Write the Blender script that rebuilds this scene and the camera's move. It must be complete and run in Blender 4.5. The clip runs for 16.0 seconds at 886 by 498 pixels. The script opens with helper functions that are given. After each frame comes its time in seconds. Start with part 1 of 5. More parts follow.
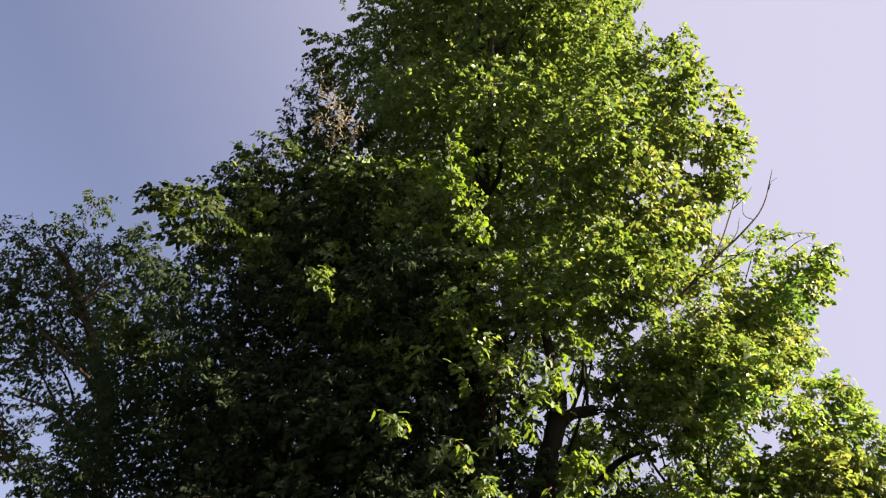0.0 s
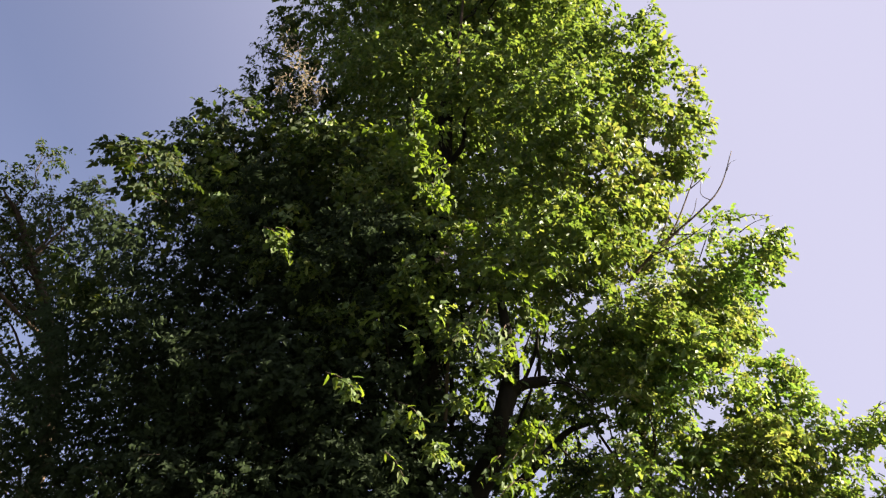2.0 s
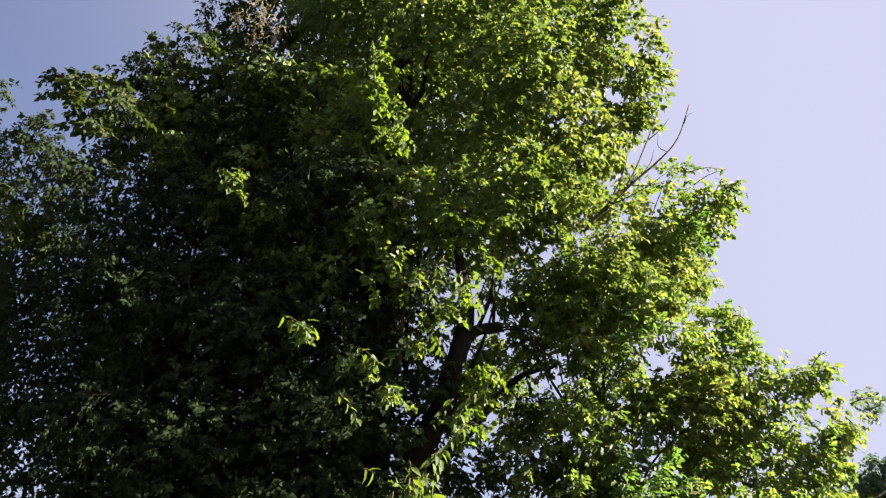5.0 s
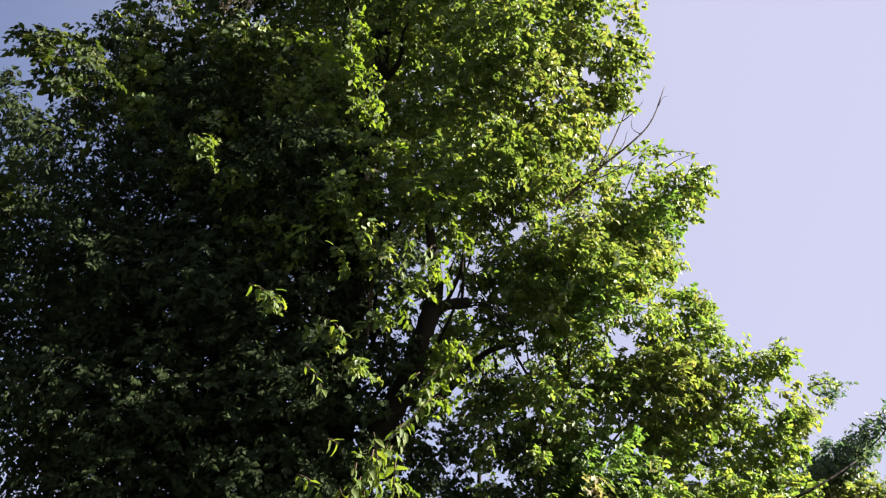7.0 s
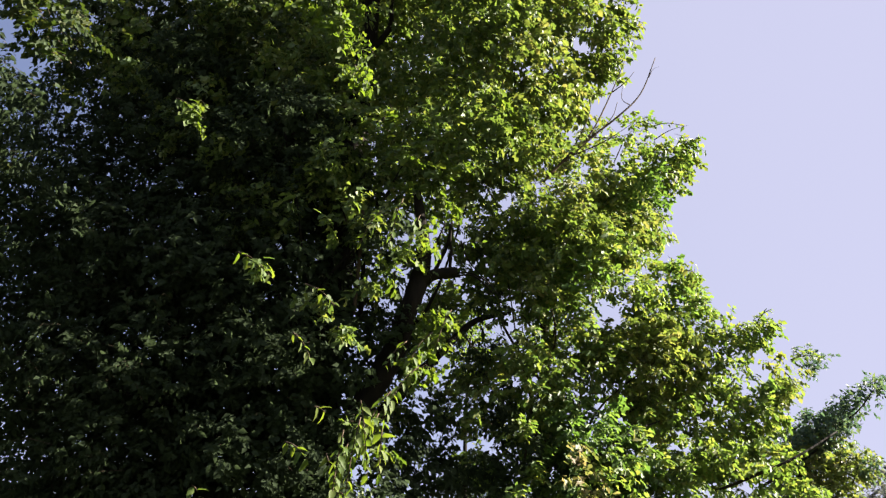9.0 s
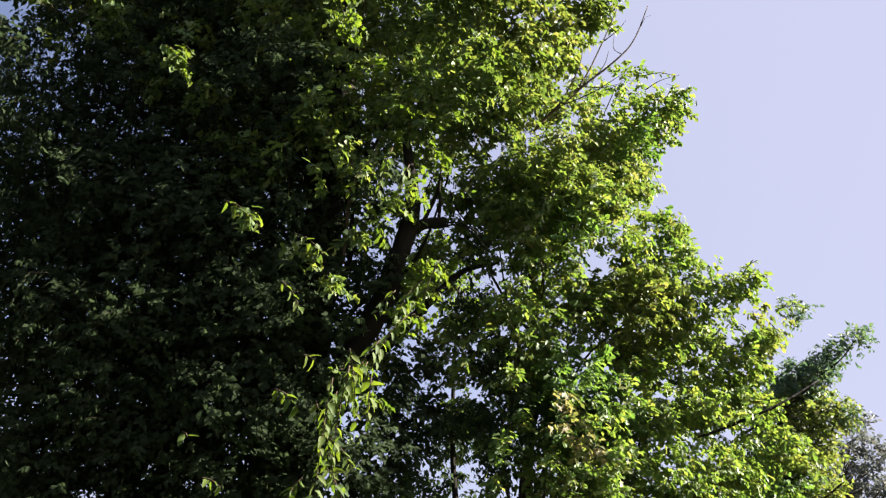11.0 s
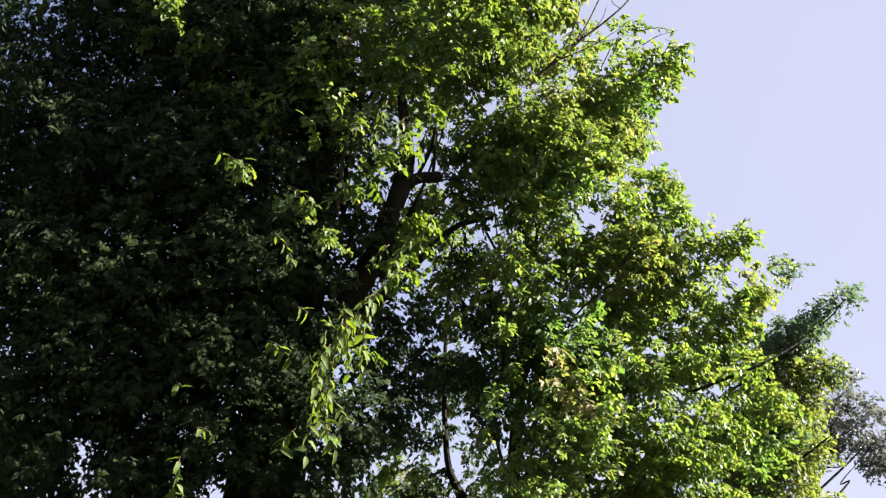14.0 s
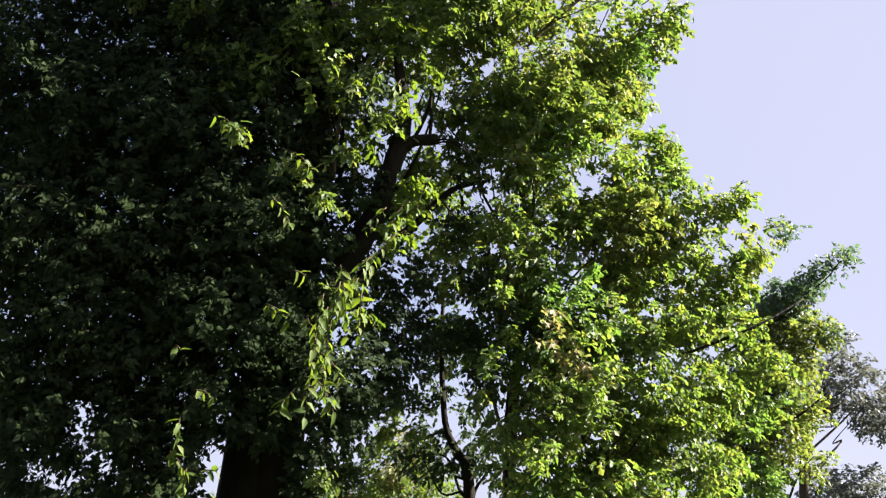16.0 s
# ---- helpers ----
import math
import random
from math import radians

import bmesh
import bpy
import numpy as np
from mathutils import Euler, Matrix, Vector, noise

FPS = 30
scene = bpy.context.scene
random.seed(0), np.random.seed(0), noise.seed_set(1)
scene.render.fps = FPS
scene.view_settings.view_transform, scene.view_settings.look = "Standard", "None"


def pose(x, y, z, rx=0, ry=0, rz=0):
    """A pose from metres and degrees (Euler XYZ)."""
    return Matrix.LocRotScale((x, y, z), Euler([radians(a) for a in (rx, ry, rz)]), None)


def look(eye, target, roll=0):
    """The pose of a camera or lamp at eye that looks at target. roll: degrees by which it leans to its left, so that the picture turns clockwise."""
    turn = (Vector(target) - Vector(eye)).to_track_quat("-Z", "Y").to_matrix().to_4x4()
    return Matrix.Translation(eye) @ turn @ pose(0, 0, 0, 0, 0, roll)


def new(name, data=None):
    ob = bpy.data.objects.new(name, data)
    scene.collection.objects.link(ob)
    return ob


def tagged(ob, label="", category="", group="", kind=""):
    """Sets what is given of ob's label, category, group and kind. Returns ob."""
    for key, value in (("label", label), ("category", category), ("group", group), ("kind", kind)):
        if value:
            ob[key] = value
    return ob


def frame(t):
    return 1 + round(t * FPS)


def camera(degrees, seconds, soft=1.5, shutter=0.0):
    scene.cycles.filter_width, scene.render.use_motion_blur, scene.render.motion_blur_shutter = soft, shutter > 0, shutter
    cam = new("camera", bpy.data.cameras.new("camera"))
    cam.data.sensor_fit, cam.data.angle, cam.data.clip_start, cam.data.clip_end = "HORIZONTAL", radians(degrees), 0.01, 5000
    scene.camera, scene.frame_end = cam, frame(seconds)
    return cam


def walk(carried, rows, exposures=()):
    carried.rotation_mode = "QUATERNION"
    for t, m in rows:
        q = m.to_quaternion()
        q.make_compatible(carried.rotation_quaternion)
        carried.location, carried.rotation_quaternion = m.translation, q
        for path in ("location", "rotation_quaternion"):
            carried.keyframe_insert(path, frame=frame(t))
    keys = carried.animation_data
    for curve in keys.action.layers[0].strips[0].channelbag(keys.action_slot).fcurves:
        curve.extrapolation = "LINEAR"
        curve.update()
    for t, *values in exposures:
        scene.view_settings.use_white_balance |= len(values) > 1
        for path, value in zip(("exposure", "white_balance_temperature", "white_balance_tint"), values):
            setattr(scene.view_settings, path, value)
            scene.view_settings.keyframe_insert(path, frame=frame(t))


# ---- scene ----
cam = camera(56.0, 16.0, soft=1.3)
EYE = (0.0, 0.0, 1.6)
# seconds, turn to the left, tilt upwards, lean
ROWS = [
    (0.0, 12.21, 40.97, 0.18),
    (0.5, 11.64, 40.5, -0.03),
    (1.0, 10.77, 39.88, 0.27),
    (1.5, 9.57, 39.14, 0.3),
    (2.0, 8.58, 38.76, 0.22),
    (2.5, 7.55, 38.36, 0.23),
    (3.0, 6.93, 37.91, 0.09),
    (3.5, 6.4, 37.22, -0.17),
    (4.0, 5.86, 36.31, -0.37),
    (4.5, 5.35, 35.57, -0.56),
    (5.0, 4.93, 35.02, -0.7),
    (7.5, 2.06, 32.82, -0.04),
    (8.0, 1.79, 32.36, -0.12),
    (8.5, 1.65, 31.81, -0.14),
    (9.0, 1.56, 31.16, -0.06),
    (11.5, 0.56, 26.98, -0.18),
    (12.0, 0.48, 26.4, -0.09),
    (12.5, 0.38, 25.84, -0.02),
    (13.0, 0.29, 25.4, 0.07),
    (13.5, 0.27, 25.01, 0.12),
    (14.0, 0.22, 24.59, 0.22),
    (14.5, 0.21, 24.13, 0.3),
    (15.0, 0.22, 23.6, 0.39),
    (15.5, 0.08, 22.88, -0.02),
    (16.0, 0.0, 22.04, 0.01),
]
walk(cam, [(t, pose(*EYE, 0, 0, yaw) @ pose(0, 0, 0, 90 + pitch) @ pose(0, 0, 0, 0, 0, roll)) for t, yaw, pitch, roll in ROWS],
     exposures=[(0.0, 2.64, 7250, 12), (2.5, 2.64, 7000, 11), (5.0, 2.62, 6800, 9), (9.0, 2.57, 6680, 9), (12.0, 2.6, 6580, 6), (16.0, 2.7, 6680, 5)])

# ---- light ----
SUN_AZ, SUN_EL = 84.0, 30.0     # degrees to the right of straight ahead, above the horizon
world = bpy.data.worlds.new("sky")
scene.world = world
world.use_nodes = True
wn, wl = world.node_tree.nodes, world.node_tree.links
sky = wn.new("ShaderNodeTexSky")
sky.sky_type, sky.sun_disc = "NISHITA", False
sky.sun_elevation, sky.sun_rotation = radians(SUN_EL), radians(SUN_AZ)
sky.air_density, sky.dust_density, sky.ozone_density = 1.0, 1.6, 2.0
tone = wn.new("ShaderNodeMix")
tone.data_type, tone.blend_type = "RGBA", "MULTIPLY"
tone.inputs["Factor"].default_value = 1.0
tone.inputs["B"].default_value = (0.92, 0.74, 0.77, 1)
wl.new(sky.outputs["Color"], tone.inputs["A"])
# pale haze that thickens softly towards the horizon
up_way = wn.new("ShaderNodeTexCoord")
height = wn.new("ShaderNodeSeparateXYZ")
wl.new(up_way.outputs["Generated"], height.inputs[0])
thick = wn.new("ShaderNodeMapRange")
thick.interpolation_type = "SMOOTHSTEP"
thick.inputs["From Min"].default_value, thick.inputs["From Max"].default_value = 0.0, 0.5
thick.inputs["To Min"].default_value, thick.inputs["To Max"].default_value = 0.93, 0.04
wl.new(height.outputs["Z"], thick.inputs["Value"])
haze = wn.new("ShaderNodeMix")
haze.data_type = "RGBA"
haze.inputs["B"].default_value = (2.2, 2.25, 3.1, 1)
# and towards the sun
toward = Vector((math.sin(radians(SUN_AZ)) * math.cos(radians(SUN_EL)), math.cos(radians(SUN_AZ)) * math.cos(radians(SUN_EL)), math.sin(radians(SUN_EL))))
nearness = wn.new("ShaderNodeVectorMath")
nearness.operation = "DOT_PRODUCT"
nearness.inputs[1].default_value = toward
wl.new(up_way.outputs["Generated"], nearness.inputs[0])
glare = wn.new("ShaderNodeMapRange")
glare.interpolation_type = "SMOOTHSTEP"
glare.inputs["From Min"].default_value, glare.inputs["From Max"].default_value = -0.15, 0.66
glare.inputs["To Min"].default_value, glare.inputs["To Max"].default_value = 0.0, 0.92
wl.new(nearness.outputs["Value"], glare.inputs["Value"])
either = wn.new("ShaderNodeMath")
either.operation = "MAXIMUM"
wl.new(thick.outputs["Result"], either.inputs[0])
wl.new(glare.outputs["Result"], either.inputs[1])
wl.new(either.outputs[0], haze.inputs["Factor"])
wl.new(tone.outputs["Result"], haze.inputs["A"])
wl.new(haze.outputs["Result"], wn["Background"].inputs["Color"])
wn["Background"].inputs["Strength"].default_value = 0.05
sun = new("sun", bpy.data.lights.new("sun", "SUN"))
sun.data.energy, sun.data.angle, sun.data.color = 5.0, radians(0.55), (1.0, 0.93, 0.82)
sun.matrix_basis = look(toward * 60, (0, 0, 0))

SUNWARD = np.array(toward)     # leaves turn towards the light


# ---- materials ----
def material(name):
    m = bpy.data.materials.new(name)
    m.use_nodes = True
    return m, m.node_tree.nodes, m.node_tree.links


def ramp(n, stops):
    r = n.new("ShaderNodeValToRGB")
    while len(r.color_ramp.elements) < len(stops):
        r.color_ramp.elements.new(0.5)
    for e, (p, c) in zip(r.color_ramp.elements, stops):
        e.position, e.color = p, (*c, 1)
    return r


def leaf_material(name, colours, through_colour, thin=0.45, rough=0.5):
    """Leaves: every leaf has its own shade, a faint blotch and some light comes through."""
    m, n, l = material(name)
    geo = n.new("ShaderNodeNewGeometry")
    info = n.new("ShaderNodeObjectInfo")
    add = n.new("ShaderNodeMath")
    add.operation = "ADD"
    wrap = n.new("ShaderNodeMath")
    wrap.operation = "FRACT"
    l.new(geo.outputs["Random Per Island"], add.inputs[0])
    l.new(info.outputs["Random"], add.inputs[1])
    l.new(add.outputs[0], wrap.inputs[0])
    r = ramp(n, [(i / (len(colours) - 1), c) for i, c in enumerate(colours)])
    l.new(wrap.outputs[0], r.inputs["Fac"])
    blotch = n.new("ShaderNodeTexNoise")
    blotch.inputs["Scale"].default_value = 26.0
    blotch.inputs["Detail"].default_value = 3.0
    coord = n.new("ShaderNodeTexCoord")
    l.new(coord.outputs["Object"], blotch.inputs["Vector"])
    vary = n.new("ShaderNodeMapRange")
    vary.inputs["To Min"].default_value, vary.inputs["To Max"].default_value = 0.7, 1.3
    l.new(blotch.outputs["Fac"], vary.inputs["Value"])
    mul = n.new("ShaderNodeVectorMath")
    mul.operation = "SCALE"
    l.new(r.outputs["Color"], mul.inputs[0])
    l.new(vary.outputs["Result"], mul.inputs["Scale"])
    b = n["Principled BSDF"]
    l.new(mul.outputs[0], b.inputs["Base Color"])
    b.inputs["Roughness"].default_value = rough
    b.inputs["Specular IOR Level"].default_value = 0.2 if rough < 0.7 else 0.04
    t = n.new("ShaderNodeBsdfTranslucent")
    tm = n.new("ShaderNodeVectorMath")
    tm.operation = "MULTIPLY"
    l.new(mul.outputs[0], tm.inputs[0])
    tm.inputs[1].default_value = through_colour
    l.new(tm.outputs[0], t.inputs["Color"])
    mix = n.new("ShaderNodeMixShader")
    mix.inputs["Fac"].default_value = thin
    l.new(b.outputs[0], mix.inputs[1])
    l.new(t.outputs[0], mix.inputs[2])
    l.new(mix.outputs[0], n["Material Output"].inputs["Surface"])
    return m


def bark_material(name, dark, light, scale=9.0):
    m, n, l = material(name)
    coord = n.new("ShaderNodeTexCoord")
    squeeze = n.new("ShaderNodeMapping")
    squeeze.inputs["Scale"].default_value = (1, 1, 0.22)
    l.new(coord.outputs["Object"], squeeze.inputs["Vector"])
    grain = n.new("ShaderNodeTexNoise")
    grain.inputs["Scale"].default_value, grain.inputs["Detail"].default_value = scale, 8.0
    l.new(squeeze.outputs[0], grain.inputs["Vector"])
    patch = n.new("ShaderNodeTexNoise")
    patch.inputs["Scale"].default_value, patch.inputs["Detail"].default_value = 2.3, 3.0
    l.new(coord.outputs["Object"], patch.inputs["Vector"])
    mixed = n.new("ShaderNodeMath")
    mixed.operation = "MULTIPLY"
    l.new(grain.outputs["Fac"], mixed.inputs[0])
    l.new(patch.outputs["Fac"], mixed.inputs[1])
    r = ramp(n, [(0.12, dark), (0.42, light)])
    l.new(mixed.outputs[0], r.inputs["Fac"])
    b = n["Principled BSDF"]
    l.new(r.outputs["Color"], b.inputs["Base Color"])
    b.inputs["Roughness"].default_value = 0.9
    b.inputs["Specular IOR Level"].default_value = 0.1
    bump = n.new("ShaderNodeBump")
    bump.inputs["Strength"].default_value, bump.inputs["Distance"].default_value = 0.8, 0.03
    l.new(grain.outputs["Fac"], bump.inputs["Height"])
    l.new(bump.outputs[0], b.inputs["Normal"])
    return m


def grass_ground():
    m, n, l = material("grass_ground")
    coord = n.new("ShaderNodeTexCoord")
    wide = n.new("ShaderNodeTexNoise")
    wide.inputs["Scale"].default_value, wide.inputs["Detail"].default_value = 0.35, 6.0
    fine = n.new("ShaderNodeTexNoise")
    fine.inputs["Scale"].default_value, fine.inputs["Detail"].default_value = 18.0, 6.0
    for tex in (wide, fine):
        l.new(coord.outputs["Object"], tex.inputs["Vector"])
    mixed = n.new("ShaderNodeMath")
    mixed.operation = "MULTIPLY"
    l.new(wide.outputs["Fac"], mixed.inputs[0])
    l.new(fine.outputs["Fac"], mixed.inputs[1])
    r = ramp(n, [(0.12, (0.045, 0.034, 0.022)), (0.25, (0.035, 0.048, 0.018)), (0.42, (0.06, 0.075, 0.028))])
    l.new(mixed.outputs[0], r.inputs["Fac"])
    b = n["Principled BSDF"]
    l.new(r.outputs["Color"], b.inputs["Base Color"])
    b.inputs["Roughness"].default_value = 0.95
    bump = n.new("ShaderNodeBump")
    bump.inputs["Strength"].default_value, bump.inputs["Distance"].default_value = 0.7, 0.04
    l.new(fine.outputs["Fac"], bump.inputs["Height"])
    l.new(bump.outputs[0], b.inputs["Normal"])
    return m


# left tree: leaf colour lowered for the shade the tall tree throws on it
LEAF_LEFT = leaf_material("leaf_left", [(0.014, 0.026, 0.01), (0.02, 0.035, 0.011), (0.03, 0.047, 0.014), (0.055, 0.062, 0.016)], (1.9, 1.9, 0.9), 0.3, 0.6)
LEAF_TALL = leaf_material("leaf_tall", [(0.045, 0.072, 0.028), (0.072, 0.11, 0.038), (0.1, 0.142, 0.045), (0.14, 0.158, 0.058)], (2.2, 2.2, 0.9), 0.32)
LEAF_RIGHT = leaf_material("leaf_right", [(0.046, 0.076, 0.03), (0.076, 0.12, 0.04), (0.104, 0.15, 0.048), (0.128, 0.164, 0.056), (0.165, 0.168, 0.066)], (2.1, 2.2, 0.85), 0.36)
# vine leaves, their colour darkened to carry the crown's shaded side
LEAF_VINE_SHADE = leaf_material("leaf_vine_shade", [(0.0385, 0.054, 0.0295), (0.04, 0.056, 0.0305), (0.042, 0.0585, 0.0315)], (1.2, 1.25, 1.0), 0.5, 0.85)
LEAF_PALE = leaf_material("leaf_pale", [(0.07, 0.09, 0.03), (0.11, 0.13, 0.045), (0.17, 0.16, 0.08), (0.24, 0.19, 0.12)], (1.8, 1.7, 1.0), 0.4)
# dark copy of the leaf, for the flank that lies in shade
LEAF_SHADED = leaf_material("leaf_shaded", [(0.018, 0.03, 0.012), (0.025, 0.042, 0.014), (0.034, 0.052, 0.016), (0.058, 0.066, 0.018)], (2.0, 2.0, 0.8), 0.32, 0.65)
LEAF_FRESH = leaf_material("leaf_fresh", [(0.04, 0.07, 0.028), (0.068, 0.115, 0.04), (0.092, 0.145, 0.048), (0.118, 0.165, 0.058)], (2.0, 2.2, 0.85), 0.37)
LEAF_OLIVE = leaf_material("leaf_olive", [(0.05, 0.07, 0.028), (0.085, 0.116, 0.04), (0.112, 0.145, 0.048), (0.138, 0.155, 0.058), (0.155, 0.145, 0.075)], (2.0, 2.05, 0.85), 0.36)
# the two farther trees have haze mixed into their leaf colour
LEAF_HAZY = leaf_material("leaf_hazy", [(0.036, 0.062, 0.055), (0.05, 0.08, 0.062), (0.072, 0.104, 0.068), (0.11, 0.13, 0.068)], (1.6, 1.8, 1.1), 0.36)
LEAF_FAR_HAZY = leaf_material("leaf_far_hazy", [(0.07, 0.08, 0.09), (0.09, 0.1, 0.11), (0.13, 0.125, 0.12)], (1.6, 1.6, 1.2), 0.3)
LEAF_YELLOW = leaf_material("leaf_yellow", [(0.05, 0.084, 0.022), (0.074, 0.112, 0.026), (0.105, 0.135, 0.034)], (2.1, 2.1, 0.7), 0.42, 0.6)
SEED_TUFT = leaf_material("seed_tuft", [(0.13, 0.13, 0.08), (0.2, 0.175, 0.13), (0.28, 0.23, 0.19)], (1.2, 1.1, 0.9), 0.4, 0.8)
BARK = bark_material("bark", (0.018, 0.013, 0.009), (0.085, 0.06, 0.04))
# near-black copy of the bark, shade included, for stems out of the sun
BARK_SHADED = bark_material("bark_shaded", (0.007, 0.006, 0.005), (0.02, 0.016, 0.012), 12.0)
TWIG = bark_material("twig_bark", (0.03, 0.022, 0.015), (0.11, 0.08, 0.055), 20.0)


# ---- building blocks ----
def mesh_of(name, verts, faces, mat):
    """A mesh of triangles or quads from number arrays."""
    me = bpy.data.meshes.new(name)
    k = faces.shape[1]
    me.vertices.add(len(verts))
    me.vertices.foreach_set("co", np.ascontiguousarray(verts, dtype=np.float32).ravel())
    me.loops.add(len(faces) * k)
    me.loops.foreach_set("vertex_index", np.ascontiguousarray(faces, dtype=np.int32).ravel())
    me.polygons.add(len(faces))
    me.polygons.foreach_set("loop_start", np.arange(len(faces), dtype=np.int32) * k)
    me.update(calc_edges=True)
    me.materials.append(mat)
    return me


def part(name, me, parent, label="", kind=""):
    ob = new(name, me)
    ob.parent = parent
    return tagged(ob, label, "", "", kind)


def unit(v):
    return v / np.maximum(np.linalg.norm(v, axis=-1, keepdims=True), 1e-9)


# leaves: along, across, height. The midrib lies deeper than the margins; the broad one has a notched margin, the narrow one is a folded blade
BROAD = (np.array([(0, 0, 0), (0.46, 0, -0.05), (1.0, 0, -0.22), (0.1, 0.44, 0.08), (0.36, 0.19, 0.03), (0.7, 0.46, -0.02), (0.1, -0.44, 0.08), (0.36, -0.19, 0.03), (0.7, -0.46, -0.02)]),
         np.array([(0, 1, 3), (3, 1, 4), (4, 1, 5), (5, 1, 2), (0, 6, 1), (6, 7, 1), (7, 8, 1), (8, 2, 1)]))
PLAIN = (np.array([(0, 0, 0), (0.48, 0, -0.05), (1.0, 0, -0.22), (0.16, 0.36, 0.05), (0.58, 0.46, 0.02), (0.16, -0.36, 0.05), (0.58, -0.46, 0.02)]),
         np.array([(0, 1, 3), (3, 1, 4), (4, 1, 2), (0, 5, 1), (5, 6, 1), (6, 2, 1)]))
NARROW = (np.array([(0, 0, 0), (1.0, 0, -0.15), (0.42, 0.5, 0.06), (0.42, -0.5, 0.06)]), np.array([(0, 1, 2), (0, 3, 1)]))


def leaves(at, along, up, length, width, shape=BROAD):
    """Vertices and faces of many leaves: place, direction and upper side of each."""
    co, fa = shape
    side = unit(np.cross(up, along))
    up = np.cross(along, side)
    v = (at[:, None] + along[:, None] * (co[None, :, :1] * length[:, None, None])
         + side[:, None] * (co[None, :, 1:2] * width[:, None, None]) + up[:, None] * (co[None, :, 2:] * length[:, None, None]))
    f = fa[None] + len(co) * np.arange(len(at))[:, None, None]
    return v.reshape(-1, 3), f.reshape(-1, 3)


def twig_mesh(a, b, c, r0):
    """Three-sided tapering twigs through three points each."""
    n = len(a)
    d = unit(c - a)
    s = unit(np.cross(d, np.array([0.3, 0.2, 0.9])))
    t = np.cross(d, s)
    rings = []
    for p, k in ((a, 1.0), (b, 0.65), (c, 0.2)):
        for q in range(3):
            w = 2 * math.pi * q / 3
            rings.append(p + (s * math.cos(w) + t * math.sin(w)) * (r0 * k)[:, None])
    v = np.stack(rings, 1).reshape(-1, 3)
    f = [(3 * i + q, 3 * i + (q + 1) % 3, 3 * i + 3 + (q + 1) % 3, 3 * i + 3 + q) for i in range(2) for q in range(3)]
    return v, (np.array(f)[None] + 9 * np.arange(n)[:, None, None]).reshape(-1, 4)


def billow(seed, p):
    """A smooth uneven field between about -1 and 1: foliage gathers in level layers a metre or so across."""
    g = np.random.default_rng(seed)
    total = 0
    for step, weight in ((2.4, 0.75), (6.5, 0.55)):
        k = g.normal(size=(9, 3)) * (step, step, 1.6 * step)
        total = total + weight * np.sin(p @ k.T + g.uniform(0, 6.28, 9)).sum(1) / 2.6
    return total


def axes(lobe, back):
    """Half-axes of a bough: it reaches deeper into the crown than it is wide."""
    return np.array((lobe[3], lobe[3] * back, lobe[3])) - min(0.035, 0.12 * lobe[3])


